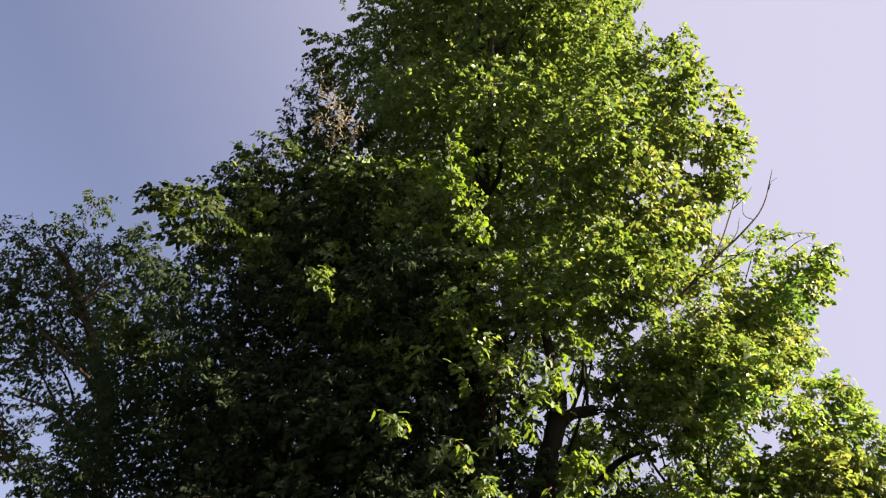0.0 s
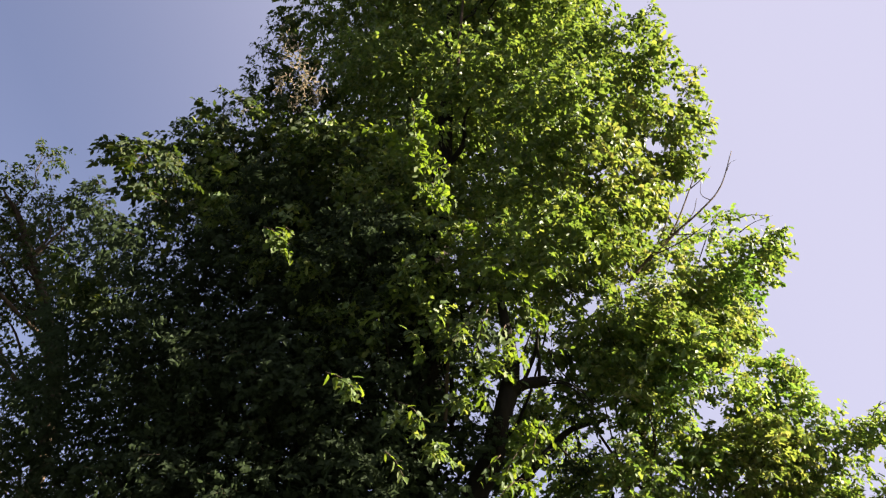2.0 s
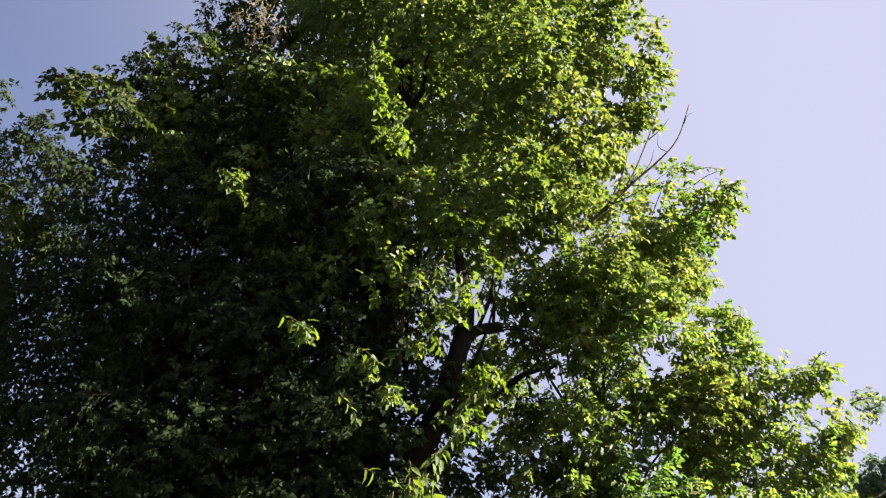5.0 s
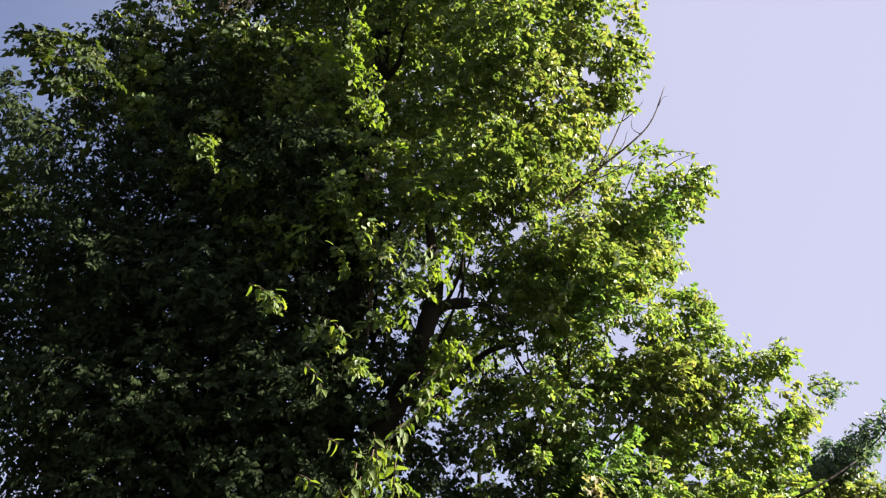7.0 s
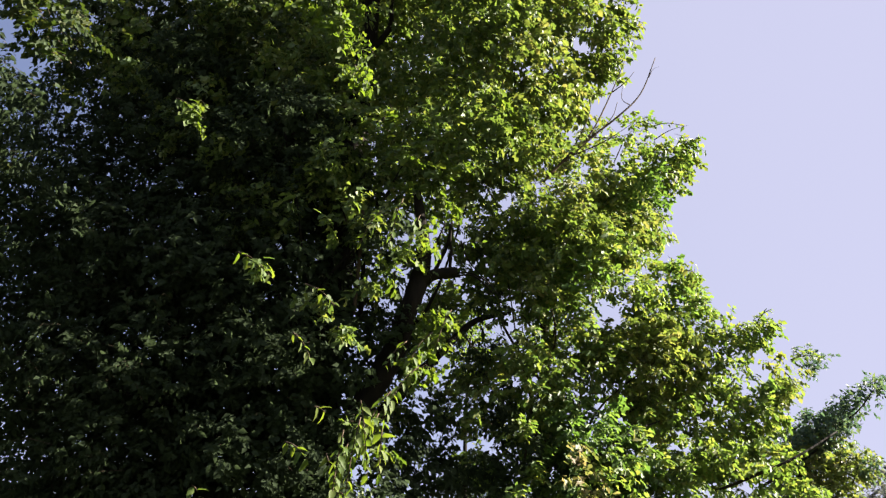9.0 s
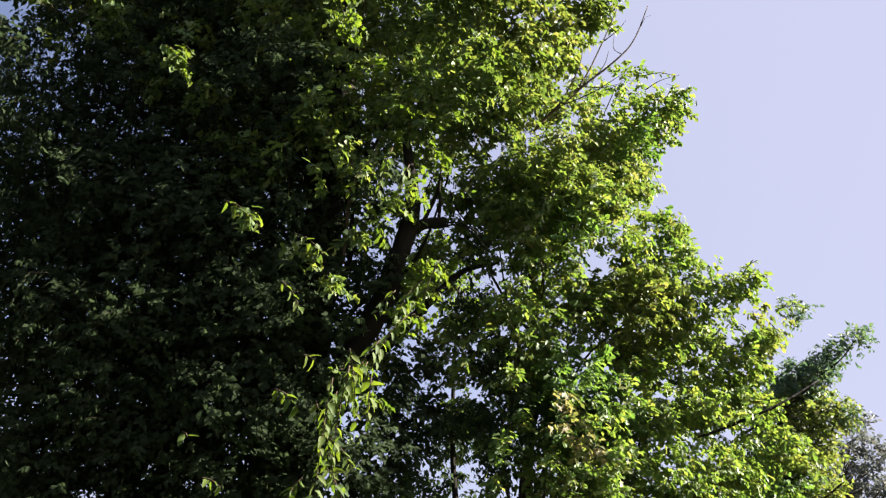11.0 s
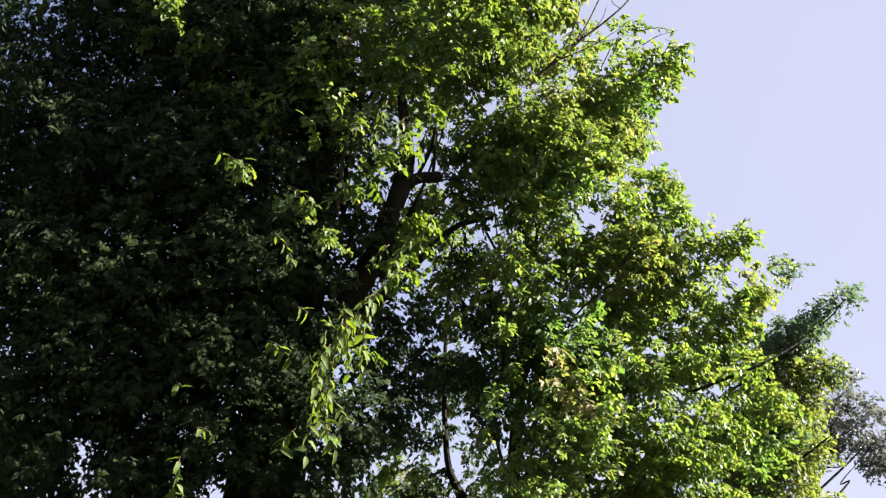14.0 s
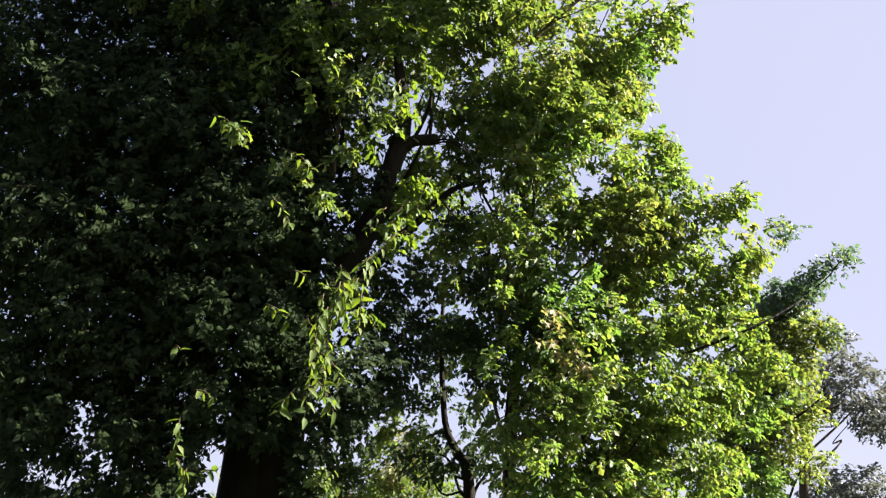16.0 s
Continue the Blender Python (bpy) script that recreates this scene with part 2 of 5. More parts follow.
def sprays(rng, i, lobes, mates, leaf, fullness, droop, per, level, shape, back, patchy, heart, gaps):
    """One bough: twigs spread evenly through its part of the crown, each hung with leaves. mates: the other boughs of the same leaf, which share its space."""
    ax = axes(lobes[i], back)
    middle = lobes[i][:3] + (0, ax[1] - ax[0], 0)
    blade = 0.34 * leaf * leaf
    n = int(fullness * 4.19 * ax.prod() / blade / per * (1 + 0.7 * patchy)) + 4
    d = unit(rng.normal(size=(n, 3)))
    u = 0.95 * rng.random(n) ** 0.36
    q = middle + d * u[:, None] * ax * (1 + 0.07 * rng.normal(size=(n, 1)) * (u[:, None] > 0.8))
    share = np.ones(n)
    for j in mates:
        if j != i:
            aj = axes(lobes[j], back)
            share += (((q - lobes[j][:3] - (0, aj[1] - aj[0], 0)) / aj) ** 2).sum(1) < 1
    keep = rng.random(n) < np.clip(0.7 + patchy * billow(5, q), 0.03, 1.0) / share
    for a, b, r in gaps:
        s = np.clip((q - a) @ (b - a) / ((b - a) @ (b - a)), 0, 1)
        keep &= np.linalg.norm(q - a - s[:, None] * (b - a), axis=1) > r
    q, d = q[keep], d[keep]
    n = len(q)
    if n < 2:
        return None
    out = unit((q - heart) * (1, 1, 0.25))
    way0 = unit(out * 0.6 + d * 0.25 + rng.normal(size=(n, 3)) * (0.6, 0.6, 0.35))
    span = leaf * rng.uniform(2.0, 5.0, size=n)
    a, c = q - way0 * span[:, None] * 0.5, q + way0 * span[:, None] * 0.5
    c[:, 2] -= droop * span * rng.uniform(0.1, 0.7, size=n)
    b = (a + c) / 2 + rng.normal(size=(n, 3)) * leaf * 0.3
    b[:, 2] += 0.16 * span
    # leaves in alternating rows along each twig, closer towards its tip
    s = 1.02 - 0.92 * ((np.arange(per)[None] + rng.random((n, per))) / per) ** 1.3
    s3 = s[..., None]
    p = (1 - s3) ** 2 * a[:, None] + 2 * s3 * (1 - s3) * b[:, None] + s3 ** 2 * c[:, None]
    way = unit(2 * (1 - s3) * (b - a)[:, None] + 2 * s3 * (c - b)[:, None])
    across = unit(np.cross(way, np.array([0, 0, 1.0]) + 0.35 * rng.normal(size=(n, 1, 3))))
    turn = np.where(np.arange(per) % 2, 1.0, -1.0)[None, :, None]
    along = unit(way * 0.65 + across * turn * 0.85 + rng.normal(size=p.shape) * 0.3 + np.array([0, 0, -0.25 - 0.5 * droop]))
    every = 2 if level < 0.5 else 5     # among dense vines few twigs show
    if level < 0.5:
        facing = np.array([0, 0, 0.55 + 0.6 * level]) + 0.75 * SUNWARD
    else:
        facing = unit((q - heart) * (1, 1, 0))[:, None] * 0.75 + (0, -0.35, 0.3)     # vine leaves lap outwards like scales
    up = unit(facing + rng.normal(size=(n, 1, 3)) * 0.25 + rng.normal(size=p.shape) * (0.7 - 0.5 * level))
    size = leaf * rng.uniform(0.6, 1.35, size=p.shape[:2]).ravel()
    p = (p + rng.normal(size=p.shape) * leaf * 0.2).reshape(-1, 3)
    wid = size * rng.uniform(0.42, 0.72, size=len(size))
    return leaves(p, along.reshape(-1, 3), up.reshape(-1, 3), size, wid, shape), twig_mesh(a[::every], b[::every], c[::every], np.full(len(a[::every]), 0.025 * leaf + 0.001))


def tube(points, radii, sides=10, steps=6, rough=0.08, seed=0):
    """A round, slightly knobbly limb through some points."""
    P = np.array(points, float)
    Q = np.vstack([2 * P[0] - P[1], P, 2 * P[-1] - P[-2]])
    line, rad = [], []
    for i in range(len(P) - 1):
        for u in np.arange(steps) / steps:
            p0, p1, p2, p3 = Q[i:i + 4]
            line.append(0.5 * (2 * p1 + (p2 - p0) * u + (2 * p0 - 5 * p1 + 4 * p2 - p3) * u * u + (3 * p1 - p0 - 3 * p2 + p3) * u ** 3))
            rad.append(radii[i] * (1 - u) + radii[i + 1] * u)
    line, rad = np.array(line + [P[-1]]), np.array(rad + [radii[-1]])
    d = unit(np.gradient(line, axis=0))
    s = unit(np.cross(d, np.array([0.31, 0.93, 0.2])))
    t = np.cross(d, s)
    v = []
    for i in range(len(line)):
        for q in range(sides):
            w = 2 * math.pi * q / sides
            k = rad[i] * (1 + rough * noise.noise(Vector((3 * math.cos(w) + seed, 3 * math.sin(w), i * 0.45))) * 2)
            v.append(line[i] + (s[i] * math.cos(w) + t[i] * math.sin(w)) * k)
    m = len(line)
    v += [line[0], line[-1]]
    f = []
    for i in range(m - 1):
        for q in range(sides):
            a, b = i * sides + q, i * sides + (q + 1) % sides
            f += [(a, b, b + sides), (a, b + sides, a + sides)]
    for q in range(sides):
        f += [(m * sides, (q + 1) % sides, q), (m * sides + 1, (m - 1) * sides + q, (m - 1) * sides + (q + 1) % sides)]
    return np.array(v), np.array(f)


def limb(name, points, radii, mat, parent, label="", **kw):
    v, f = tube(points, radii, **kw)
    me = mesh_of(name, v, f, mat)
    me.polygons.foreach_set("use_smooth", np.ones(len(me.polygons), dtype=bool))
    return part(name, me, parent, label)


def tree(name, label, trunk, radii, lobes, mats, seed, leaf=0.14, fullness=1.5, droop=0.4, bark=None, category="tree", limbs=0.35, level=0.3, shape=NARROW, per=10, back=1.7, patchy=0.3, gaps=()):
    """A tree: trunk, a limb to each bough, twigs, and leafy boughs. mats(i): the leaf material of bough i; fullness: leaf area in a cubic metre."""
    def of(v, i):
        return v(i) if callable(v) else v
    rng = np.random.default_rng(seed)
    bark = bark or BARK
    root = tagged(new(name), label, category)
    base = np.array(trunk[0], float)
    root.location = base
    T = np.array(trunk, float) - base
    limb("trunk", T, radii, bark, root, sides=16, rough=0.12, seed=seed)
    L = np.array([(x - base[0], y - base[1], z - base[2], r) for x, y, z, r in lobes])
    clear = [(np.array(g[:3]) - base, np.array(g[3:6]) - base, g[6]) for g in gaps]
    twv, twf, count = [], [], 0
    for i in range(len(L)):
        c, r = L[i, :3], L[i, 3]
        heart = np.array([np.interp(c[2] - 0.5 * r, T[:, 2], T[:, k]) for k in range(3)])
        mates = [j for j in range(len(L)) if mats(j) is mats(i) and np.linalg.norm(L[j, :3] - c) < 2 * (r + L[j, 3])]
        made = sprays(rng, i, L, mates, of(leaf, i), max(of(fullness, i), 1.15 / r), droop, of(per, i), of(level, i), of(shape, i), of(back, i), of(patchy, i), heart, clear)
        if not made:
            continue
        (lv, lf), (tv, tf) = made
        part("bough", mesh_of("bough", lv, lf, mats(i)), root, kind="stuff")
        twv.append(tv)
        twf.append(tf + count)
        count += len(tv)
        if r > of(limbs, i):
            # leaves the trunk well below the bough and rises into it in a crooked curve
            off = c - np.array([np.interp(c[2], T[:, 2], T[:, k]) for k in range(3)])
            h = float(np.clip(c[2] - 1.1 * np.linalg.norm(off[:2]) - 0.5, 0.25 * T[-1, 2], T[-1, 2] * 0.97))
            s = np.array([np.interp(h, T[:, 2], T[:, k]) for k in range(3)])
            r0 = min(0.4 * float(np.interp(h, T[:, 2], radii)), 0.02 + 0.045 * min(r, 1.2))
            reach = np.linalg.norm(c - s)
            if reach > 4.2:
                continue
            m1 = s * 0.67 + c * 0.33 + rng.normal(size=3) * 0.07 * reach + (0, 0.1 * reach, 0.05 * reach)
            m2 = s * 0.33 + c * 0.67 + rng.normal(size=3) * 0.07 * reach + (0, 0.06 * reach, 0.03 * reach)
            limb("limb", [s, m1, m2, c], [r0, r0 * 0.75, r0 * 0.5, 0.008], bark, root, sides=7, steps=5, seed=seed + i)
    part("twigwork", mesh_of("twigwork", np.vstack(twv), np.vstack(twf), TWIG), root, kind="stuff")
    return root


# ---- the ground ----
def build_ground():
    n, half = 120, 1500.0
    g = np.linspace(-1, 1, n)
    g = np.sign(g) * np.abs(g) ** 3 * half
    X, Y = np.meshgrid(g, g)
    Z = np.array([[0.12 * noise.noise(Vector((x * 0.15, y * 0.15, 0))) if abs(x) + abs(y) < 120 else 0.0 for x in g] for y in g]) - 0.05
    v = np.stack([X, Y, Z], -1).reshape(-1, 3)
    i = (np.arange(n - 1)[:, None] * n + np.arange(n - 1)[None]).ravel()
    f = np.stack([i, i + 1, i + n + 1, i + n], -1)
    tagged(new("ground", mesh_of("ground", v, f, grass_ground())), "uneven grass and bare earth under the trees", "ground", "", "structure")


build_ground()

# ---- the trees: middle and radius of each bough, in metres ----
TALL_HIGH = [
    (-1.72, 10.99, 20.66, 2.84), (-0.07, 10.44, 17.29, 1.92), (1.07, 9.89, 14.27, 1.09), (1.76, 9.78, 13.44, 0.94), (1.95, 9.75, 11.81, 0.77), (-3.95, 12.33, 20.07, 1.60), (-5.20, 11.87, 19.27, 0.81), (-2.63, 10.83, 15.00, 1.60), (-0.98, 10.26, 13.43, 1.49), (0.46, 9.52, 11.82, 1.32), (1.15, 9.41, 10.42, 0.92), (-2.10, 10.41, 11.35, 1.22), (-0.54, 9.82, 10.17, 1.15), (0.46, 9.32, 9.02, 0.93), (0.58, 10.12, 18.61, 1.61), (2.42, 9.64, 11.77, 0.39), (2.67, 9.56, 12.77, 0.27), (-1.39, 9.74, 8.82, 0.78), (-0.14, 12.46, 13.62, 1.41), (-4.06, 13.45, 15.36, 1.87), (-1.81, 12.84, 19.15, 1.63), (-1.31, 10.35, 16.72, 0.88), (-0.75, 10.40, 17.12, 0.81), (-1.69, 10.34, 15.71, 0.62), (-2.31, 11.00, 18.86, 0.84), 
]
TALL_LOW = [
    (-5.50, 9.70, 11.11, 0.89), (-5.89, 9.36, 9.24, 1.00), (-4.55, 9.50, 9.14, 1.23), (-3.20, 9.60, 8.60, 1.25), (-2.25, 10.27, 8.92, 1.04), (-6.06, 8.99, 7.64, 0.93), (-4.78, 9.16, 7.06, 1.19), (-3.39, 9.33, 6.83, 1.22), (-2.37, 10.03, 7.18, 0.95), (-6.33, 8.67, 6.26, 0.71), (-4.88, 8.88, 6.91, 1.16), (-4.75, 8.94, 5.43, 1.10), (-3.74, 9.17, 5.47, 1.01), (-2.68, 9.53, 5.54, 1.01), (-1.99, 9.90, 4.71, 0.64), (-4.58, 9.00, 4.22, 0.78), (-3.47, 9.49, 4.17, 0.71), (-1.49, 10.39, 6.15, 0.62), (-2.49, 10.20, 4.07, 0.51), (-4.59, 9.00, 3.27, 0.38), (-3.19, 9.79, 3.30, 0.35), (-3.78, 9.37, 2.68, 0.34), (-1.44, 10.80, 7.23, 0.58), 
]
RIGHT_TREE = [
    (2.62, 10.81, 10.07, 0.76), (3.43, 11.00, 10.02, 0.35), (2.82, 11.00, 8.97, 0.48), (1.67, 10.63, 9.20, 0.98), (1.80, 10.78, 8.26, 0.69), (2.78, 11.08, 8.32, 0.49), (1.21, 10.59, 8.16, 0.72), (1.62, 10.87, 6.43, 0.67), (0.90, 10.50, 6.03, 0.70), (2.85, 11.14, 6.48, 0.76), (3.71, 11.33, 6.30, 0.61), (1.66, 10.83, 5.00, 0.93), (2.91, 11.22, 5.12, 0.90), (3.94, 11.42, 5.20, 0.64), (1.63, 11.09, 3.82, 0.89), (2.86, 11.49, 3.90, 0.94), (0.84, 10.76, 3.47, 0.37), (3.65, 11.66, 4.27, 0.72), (2.29, 11.36, 2.90, 1.03), (3.52, 11.70, 3.03, 0.83), (1.27, 10.97, 2.79, 0.41), (4.78, 11.46, 6.49, 0.34), 
]
BLUISH_TREE = [
    (8.07, 18.29, 7.91, 0.64), (8.56, 18.07, 8.24, 0.43), (9.17, 17.77, 8.59, 0.37), (7.84, 18.39, 6.99, 0.91), (8.55, 18.07, 7.03, 0.49), (6.95, 18.21, 5.77, 1.01), (7.17, 18.12, 4.52, 0.94), (6.41, 17.89, 3.55, 0.97), (7.79, 17.87, 4.13, 0.51), (7.33, 18.38, 8.72, 0.40), (7.83, 18.39, 7.64, 0.79), (7.81, 18.40, 6.21, 0.78), (8.35, 18.60, 8.26, 0.41), (6.75, 18.29, 5.33, 0.86), (7.96, 18.34, 5.21, 0.58), (8.34, 18.61, 7.17, 0.37), (8.08, 17.74, 9.31, 0.31), (7.82, 17.85, 9.50, 0.26), 
]
FAR_TREE = [
    (14.97, 30.52, 8.37, 0.99), (15.71, 30.14, 7.98, 0.89), (14.05, 30.40, 7.61, 0.60), (14.44, 30.77, 4.80, 0.88), (15.27, 30.37, 4.88, 0.88), (16.87, 30.65, 7.15, 0.96), (15.58, 30.21, 9.04, 0.71), (13.73, 30.55, 8.17, 0.51), (15.46, 30.27, 7.18, 0.56), (14.55, 30.50, 9.00, 0.47), (13.99, 30.98, 5.18, 0.46), (14.62, 29.57, 9.94, 0.55), (14.09, 29.83, 9.26, 0.41), 
]
LEFT_TREE = [
    (-13.58, 13.47, 15.52, 0.96), (-13.01, 14.01, 15.97, 0.73), (-12.90, 14.13, 17.51, 0.44), (-13.61, 13.42, 14.02, 1.16), (-12.30, 13.96, 13.87, 1.13), (-12.20, 14.72, 15.73, 0.73), (-12.52, 13.74, 12.13, 0.80), (-12.71, 13.55, 10.87, 0.56), (-11.74, 14.41, 12.45, 0.58), (-14.08, 12.91, 13.05, 1.21), (-13.49, 13.50, 10.66, 1.15), (-11.79, 14.36, 10.93, 0.49), (-11.57, 13.87, 9.58, 0.40), (-13.69, 13.36, 16.03, 0.52), (-13.28, 13.78, 16.47, 0.46), (-14.03, 13.01, 15.58, 0.58), (-12.21, 14.45, 16.00, 0.48), (-11.85, 14.74, 16.39, 0.42), (-12.78, 14.21, 15.14, 0.76), (-12.89, 13.54, 12.68, 0.68), (-12.35, 14.03, 12.76, 0.53), (-13.53, 13.22, 14.56, 0.62), (-13.06, 13.68, 15.03, 0.57), 
]
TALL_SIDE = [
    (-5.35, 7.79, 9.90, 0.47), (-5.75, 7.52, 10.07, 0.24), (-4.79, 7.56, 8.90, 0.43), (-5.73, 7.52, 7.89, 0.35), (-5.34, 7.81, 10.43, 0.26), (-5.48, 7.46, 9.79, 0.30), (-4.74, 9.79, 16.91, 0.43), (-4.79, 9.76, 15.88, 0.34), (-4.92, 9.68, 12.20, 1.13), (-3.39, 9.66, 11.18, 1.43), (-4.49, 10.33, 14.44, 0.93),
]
SLIM_TREE = [
    (-0.09, 15.00, 3.78, 0.39), (0.28, 15.00, 3.79, 0.39), (0.66, 14.99, 3.82, 0.39), (-0.40, 14.99, 4.58, 0.25), (0.39, 15.00, 4.46, 0.14), (-0.51, 15.19, 4.95, 0.17), (0.06, 15.00, 4.16, 0.19), (-0.15, 15.20, 5.50, 0.32), (-0.50, 15.19, 3.83, 0.19), (0.06, 15.10, 4.94, 0.17), (-0.04, 15.20, 5.82, 0.32), (-0.24, 15.10, 4.23, 0.19), 
]
TALL_MIDDLE = [
    (-0.89, 9.41, 8.13, 0.54), (0.10, 9.87, 8.40, 0.61), (-1.32, 9.50, 7.53, 0.62), (-0.71, 10.17, 6.43, 0.26), (-0.64, 9.14, 8.86, 0.71), (-1.01, 10.35, 5.56, 0.45), (-0.86, 10.67, 4.83, 0.38), (-1.25, 9.82, 4.12, 0.25), (-1.06, 10.75, 3.90, 0.27), (-1.23, 10.53, 3.29, 0.19), (-1.43, 9.70, 2.71, 0.21), (-4.28, 9.15, 3.61, 0.45), (-3.73, 9.39, 3.48, 0.35), (-4.35, 9.11, 2.70, 0.34), (-3.42, 9.50, 2.81, 0.41), (-2.96, 9.66, 3.94, 0.49), (-2.97, 9.44, 4.57, 0.56), (-4.04, 8.82, 4.49, 0.69), (-2.88, 9.68, 2.59, 0.15), (-4.06, 9.27, 10.34, 0.91), (-2.47, 9.01, 9.07, 0.89), (-0.89, 9.55, 6.34, 0.30), (-1.00, 9.02, 7.32, 0.43), 
]
TALL_SKIRT = [
    (-2.19, 9.71, 3.42, 0.34), (-1.75, 9.69, 3.68, 0.34), (-2.51, 9.63, 3.53, 0.29), (-1.63, 10.02, 3.07, 0.22), (-2.81, 9.75, 3.23, 0.21), (-2.09, 9.52, 4.18, 0.41), (-4.39, 8.93, 2.45, 0.27), (-3.94, 8.92, 2.50, 0.24), (-2.99, 9.28, 2.49, 0.27), (-3.74, 9.22, 3.96, 0.49), (-4.64, 8.80, 3.72, 0.41), (-5.75, 9.14, 8.25, 0.69), (-6.00, 8.72, 6.72, 0.64), (-6.62, 8.00, 5.84, 0.46), (-5.34, 8.68, 7.58, 0.96), (-3.86, 9.20, 7.29, 1.01), (-2.73, 9.59, 7.38, 0.86), (-1.94, 9.66, 6.46, 0.67), 
]
RIGHT_MIDDLE = [
    (0.81, 10.35, 8.52, 0.59), (0.63, 10.36, 7.43, 0.61), (0.78, 10.52, 6.58, 0.67), (-0.33, 12.29, 7.86, 0.56), (1.22, 10.65, 7.35, 0.70), (2.21, 10.92, 6.60, 0.46), (2.73, 11.23, 7.21, 0.52), (3.36, 11.36, 7.54, 0.38), (0.12, 10.50, 5.78, 0.50), (3.53, 11.25, 7.19, 0.31), (0.60, 10.34, 7.35, 0.40), (0.36, 10.23, 8.89, 0.60), (2.92, 10.82, 10.56, 0.41), (2.86, 11.17, 7.87, 0.36), (2.84, 11.09, 7.68, 0.37), (4.29, 11.41, 6.92, 0.34), (3.17, 11.15, 7.90, 0.34), (1.68, 10.70, 11.32, 0.28), 
]
SHRUB = [
    (-1.67, 24.74, 4.06, 0.93), (-0.63, 24.79, 4.45, 0.64), (-2.70, 24.65, 3.88, 0.71), (-1.05, 24.78, 5.17, 0.45), (-1.55, 24.75, 5.41, 0.33), (-0.05, 24.80, 3.98, 0.67), (-6.15, 24.02, 3.75, 0.43), (-2.02, 24.71, 4.44, 0.51), (-0.40, 24.80, 4.76, 0.51), (0.26, 24.80, 4.13, 0.51), (-0.82, 24.79, 5.74, 0.31), 
]
TALL_FILL = [
    (-1.02, 10.25, 4.23, 0.32), (-1.51, 9.88, 3.72, 0.29), (-1.35, 10.31, 3.39, 0.26), (-1.14, 10.54, 3.64, 0.22), (-0.71, 10.98, 4.03, 0.24), (-0.49, 10.99, 4.57, 0.31), (-0.03, 11.30, 4.82, 0.32), (-1.58, 9.87, 2.73, 0.25), (-1.26, 10.32, 2.92, 0.20), (-0.68, 10.18, 4.80, 0.36), (-1.45, 9.29, 4.11, 0.33), (-4.18, 8.64, 3.24, 0.28), (-3.56, 8.92, 3.11, 0.30), (-2.73, 9.20, 3.64, 0.27), (-4.04, 9.15, 2.94, 0.18), (-2.84, 9.38, 2.98, 0.16), (-4.97, 9.21, 12.30, 0.30), (-5.49, 8.91, 11.72, 0.41), (-4.64, 9.60, 13.48, 0.30), (-5.57, 8.86, 10.62, 0.45), (-6.20, 8.53, 8.11, 0.44), (-6.25, 8.48, 7.20, 0.39), (-1.31, 10.42, 3.83, 0.25), (-0.90, 10.56, 4.19, 0.22), (-3.29, 9.44, 3.40, 0.25), (-4.05, 9.36, 3.60, 0.27), (-4.20, 9.07, 2.99, 0.19), (-4.53, 8.91, 2.90, 0.23), 
]
TALL_BRIGHT = [
    (-0.42, 9.10, 6.21, 0.18), (-0.21, 9.10, 6.06, 0.18), (-0.49, 9.10, 5.86, 0.20), (-0.64, 9.10, 5.68, 0.20), (-0.36, 9.10, 5.55, 0.16), (-1.63, 8.16, 10.70, 0.32), (-2.15, 8.04, 10.53, 0.20), (-1.61, 8.06, 10.01, 0.18), (-1.32, 7.91, 9.06, 0.19), (-1.22, 8.02, 9.62, 0.19), (-3.34, 7.95, 8.53, 0.14), (-0.90, 8.45, 8.66, 0.18), (-0.56, 8.58, 8.05, 0.29), (-0.12, 8.90, 7.67, 0.29), (0.03, 8.70, 8.23, 0.30), (-0.83, 8.46, 6.74, 0.23), (-0.57, 8.48, 6.99, 0.20), (0.72, 8.96, 9.09, 0.32), 
    (-0.29, 9.00, 6.05, 0.15), (-0.46, 9.00, 5.79, 0.16), (-0.60, 9.00, 5.50, 0.17), (-0.81, 9.00, 5.30, 0.16), (-0.90, 9.00, 5.02, 0.17), (-1.09, 9.00, 4.81, 0.16), (-0.96, 9.00, 4.57, 0.14), (-1.23, 9.00, 4.48, 0.15),
]
RIGHT_FILL = [
    (3.86, 11.34, 6.53, 0.37), (4.05, 11.40, 5.93, 0.37), (3.53, 11.31, 5.90, 0.41), (3.09, 11.14, 7.76, 0.37), (3.32, 11.20, 7.26, 0.37), (4.50, 11.46, 6.04, 0.28), (2.61, 11.05, 7.23, 0.43), (1.40, 10.67, 7.50, 0.50), (1.55, 10.17, 7.63, 0.36), (-0.66, 11.48, 4.02, 0.19), (-0.81, 11.57, 3.61, 0.16), (-0.35, 11.99, 3.60, 0.15), (0.48, 10.57, 3.86, 0.21), (0.61, 10.64, 3.17, 0.23), (0.86, 10.78, 2.84, 0.28), (0.37, 11.49, 4.71, 0.27), 
]
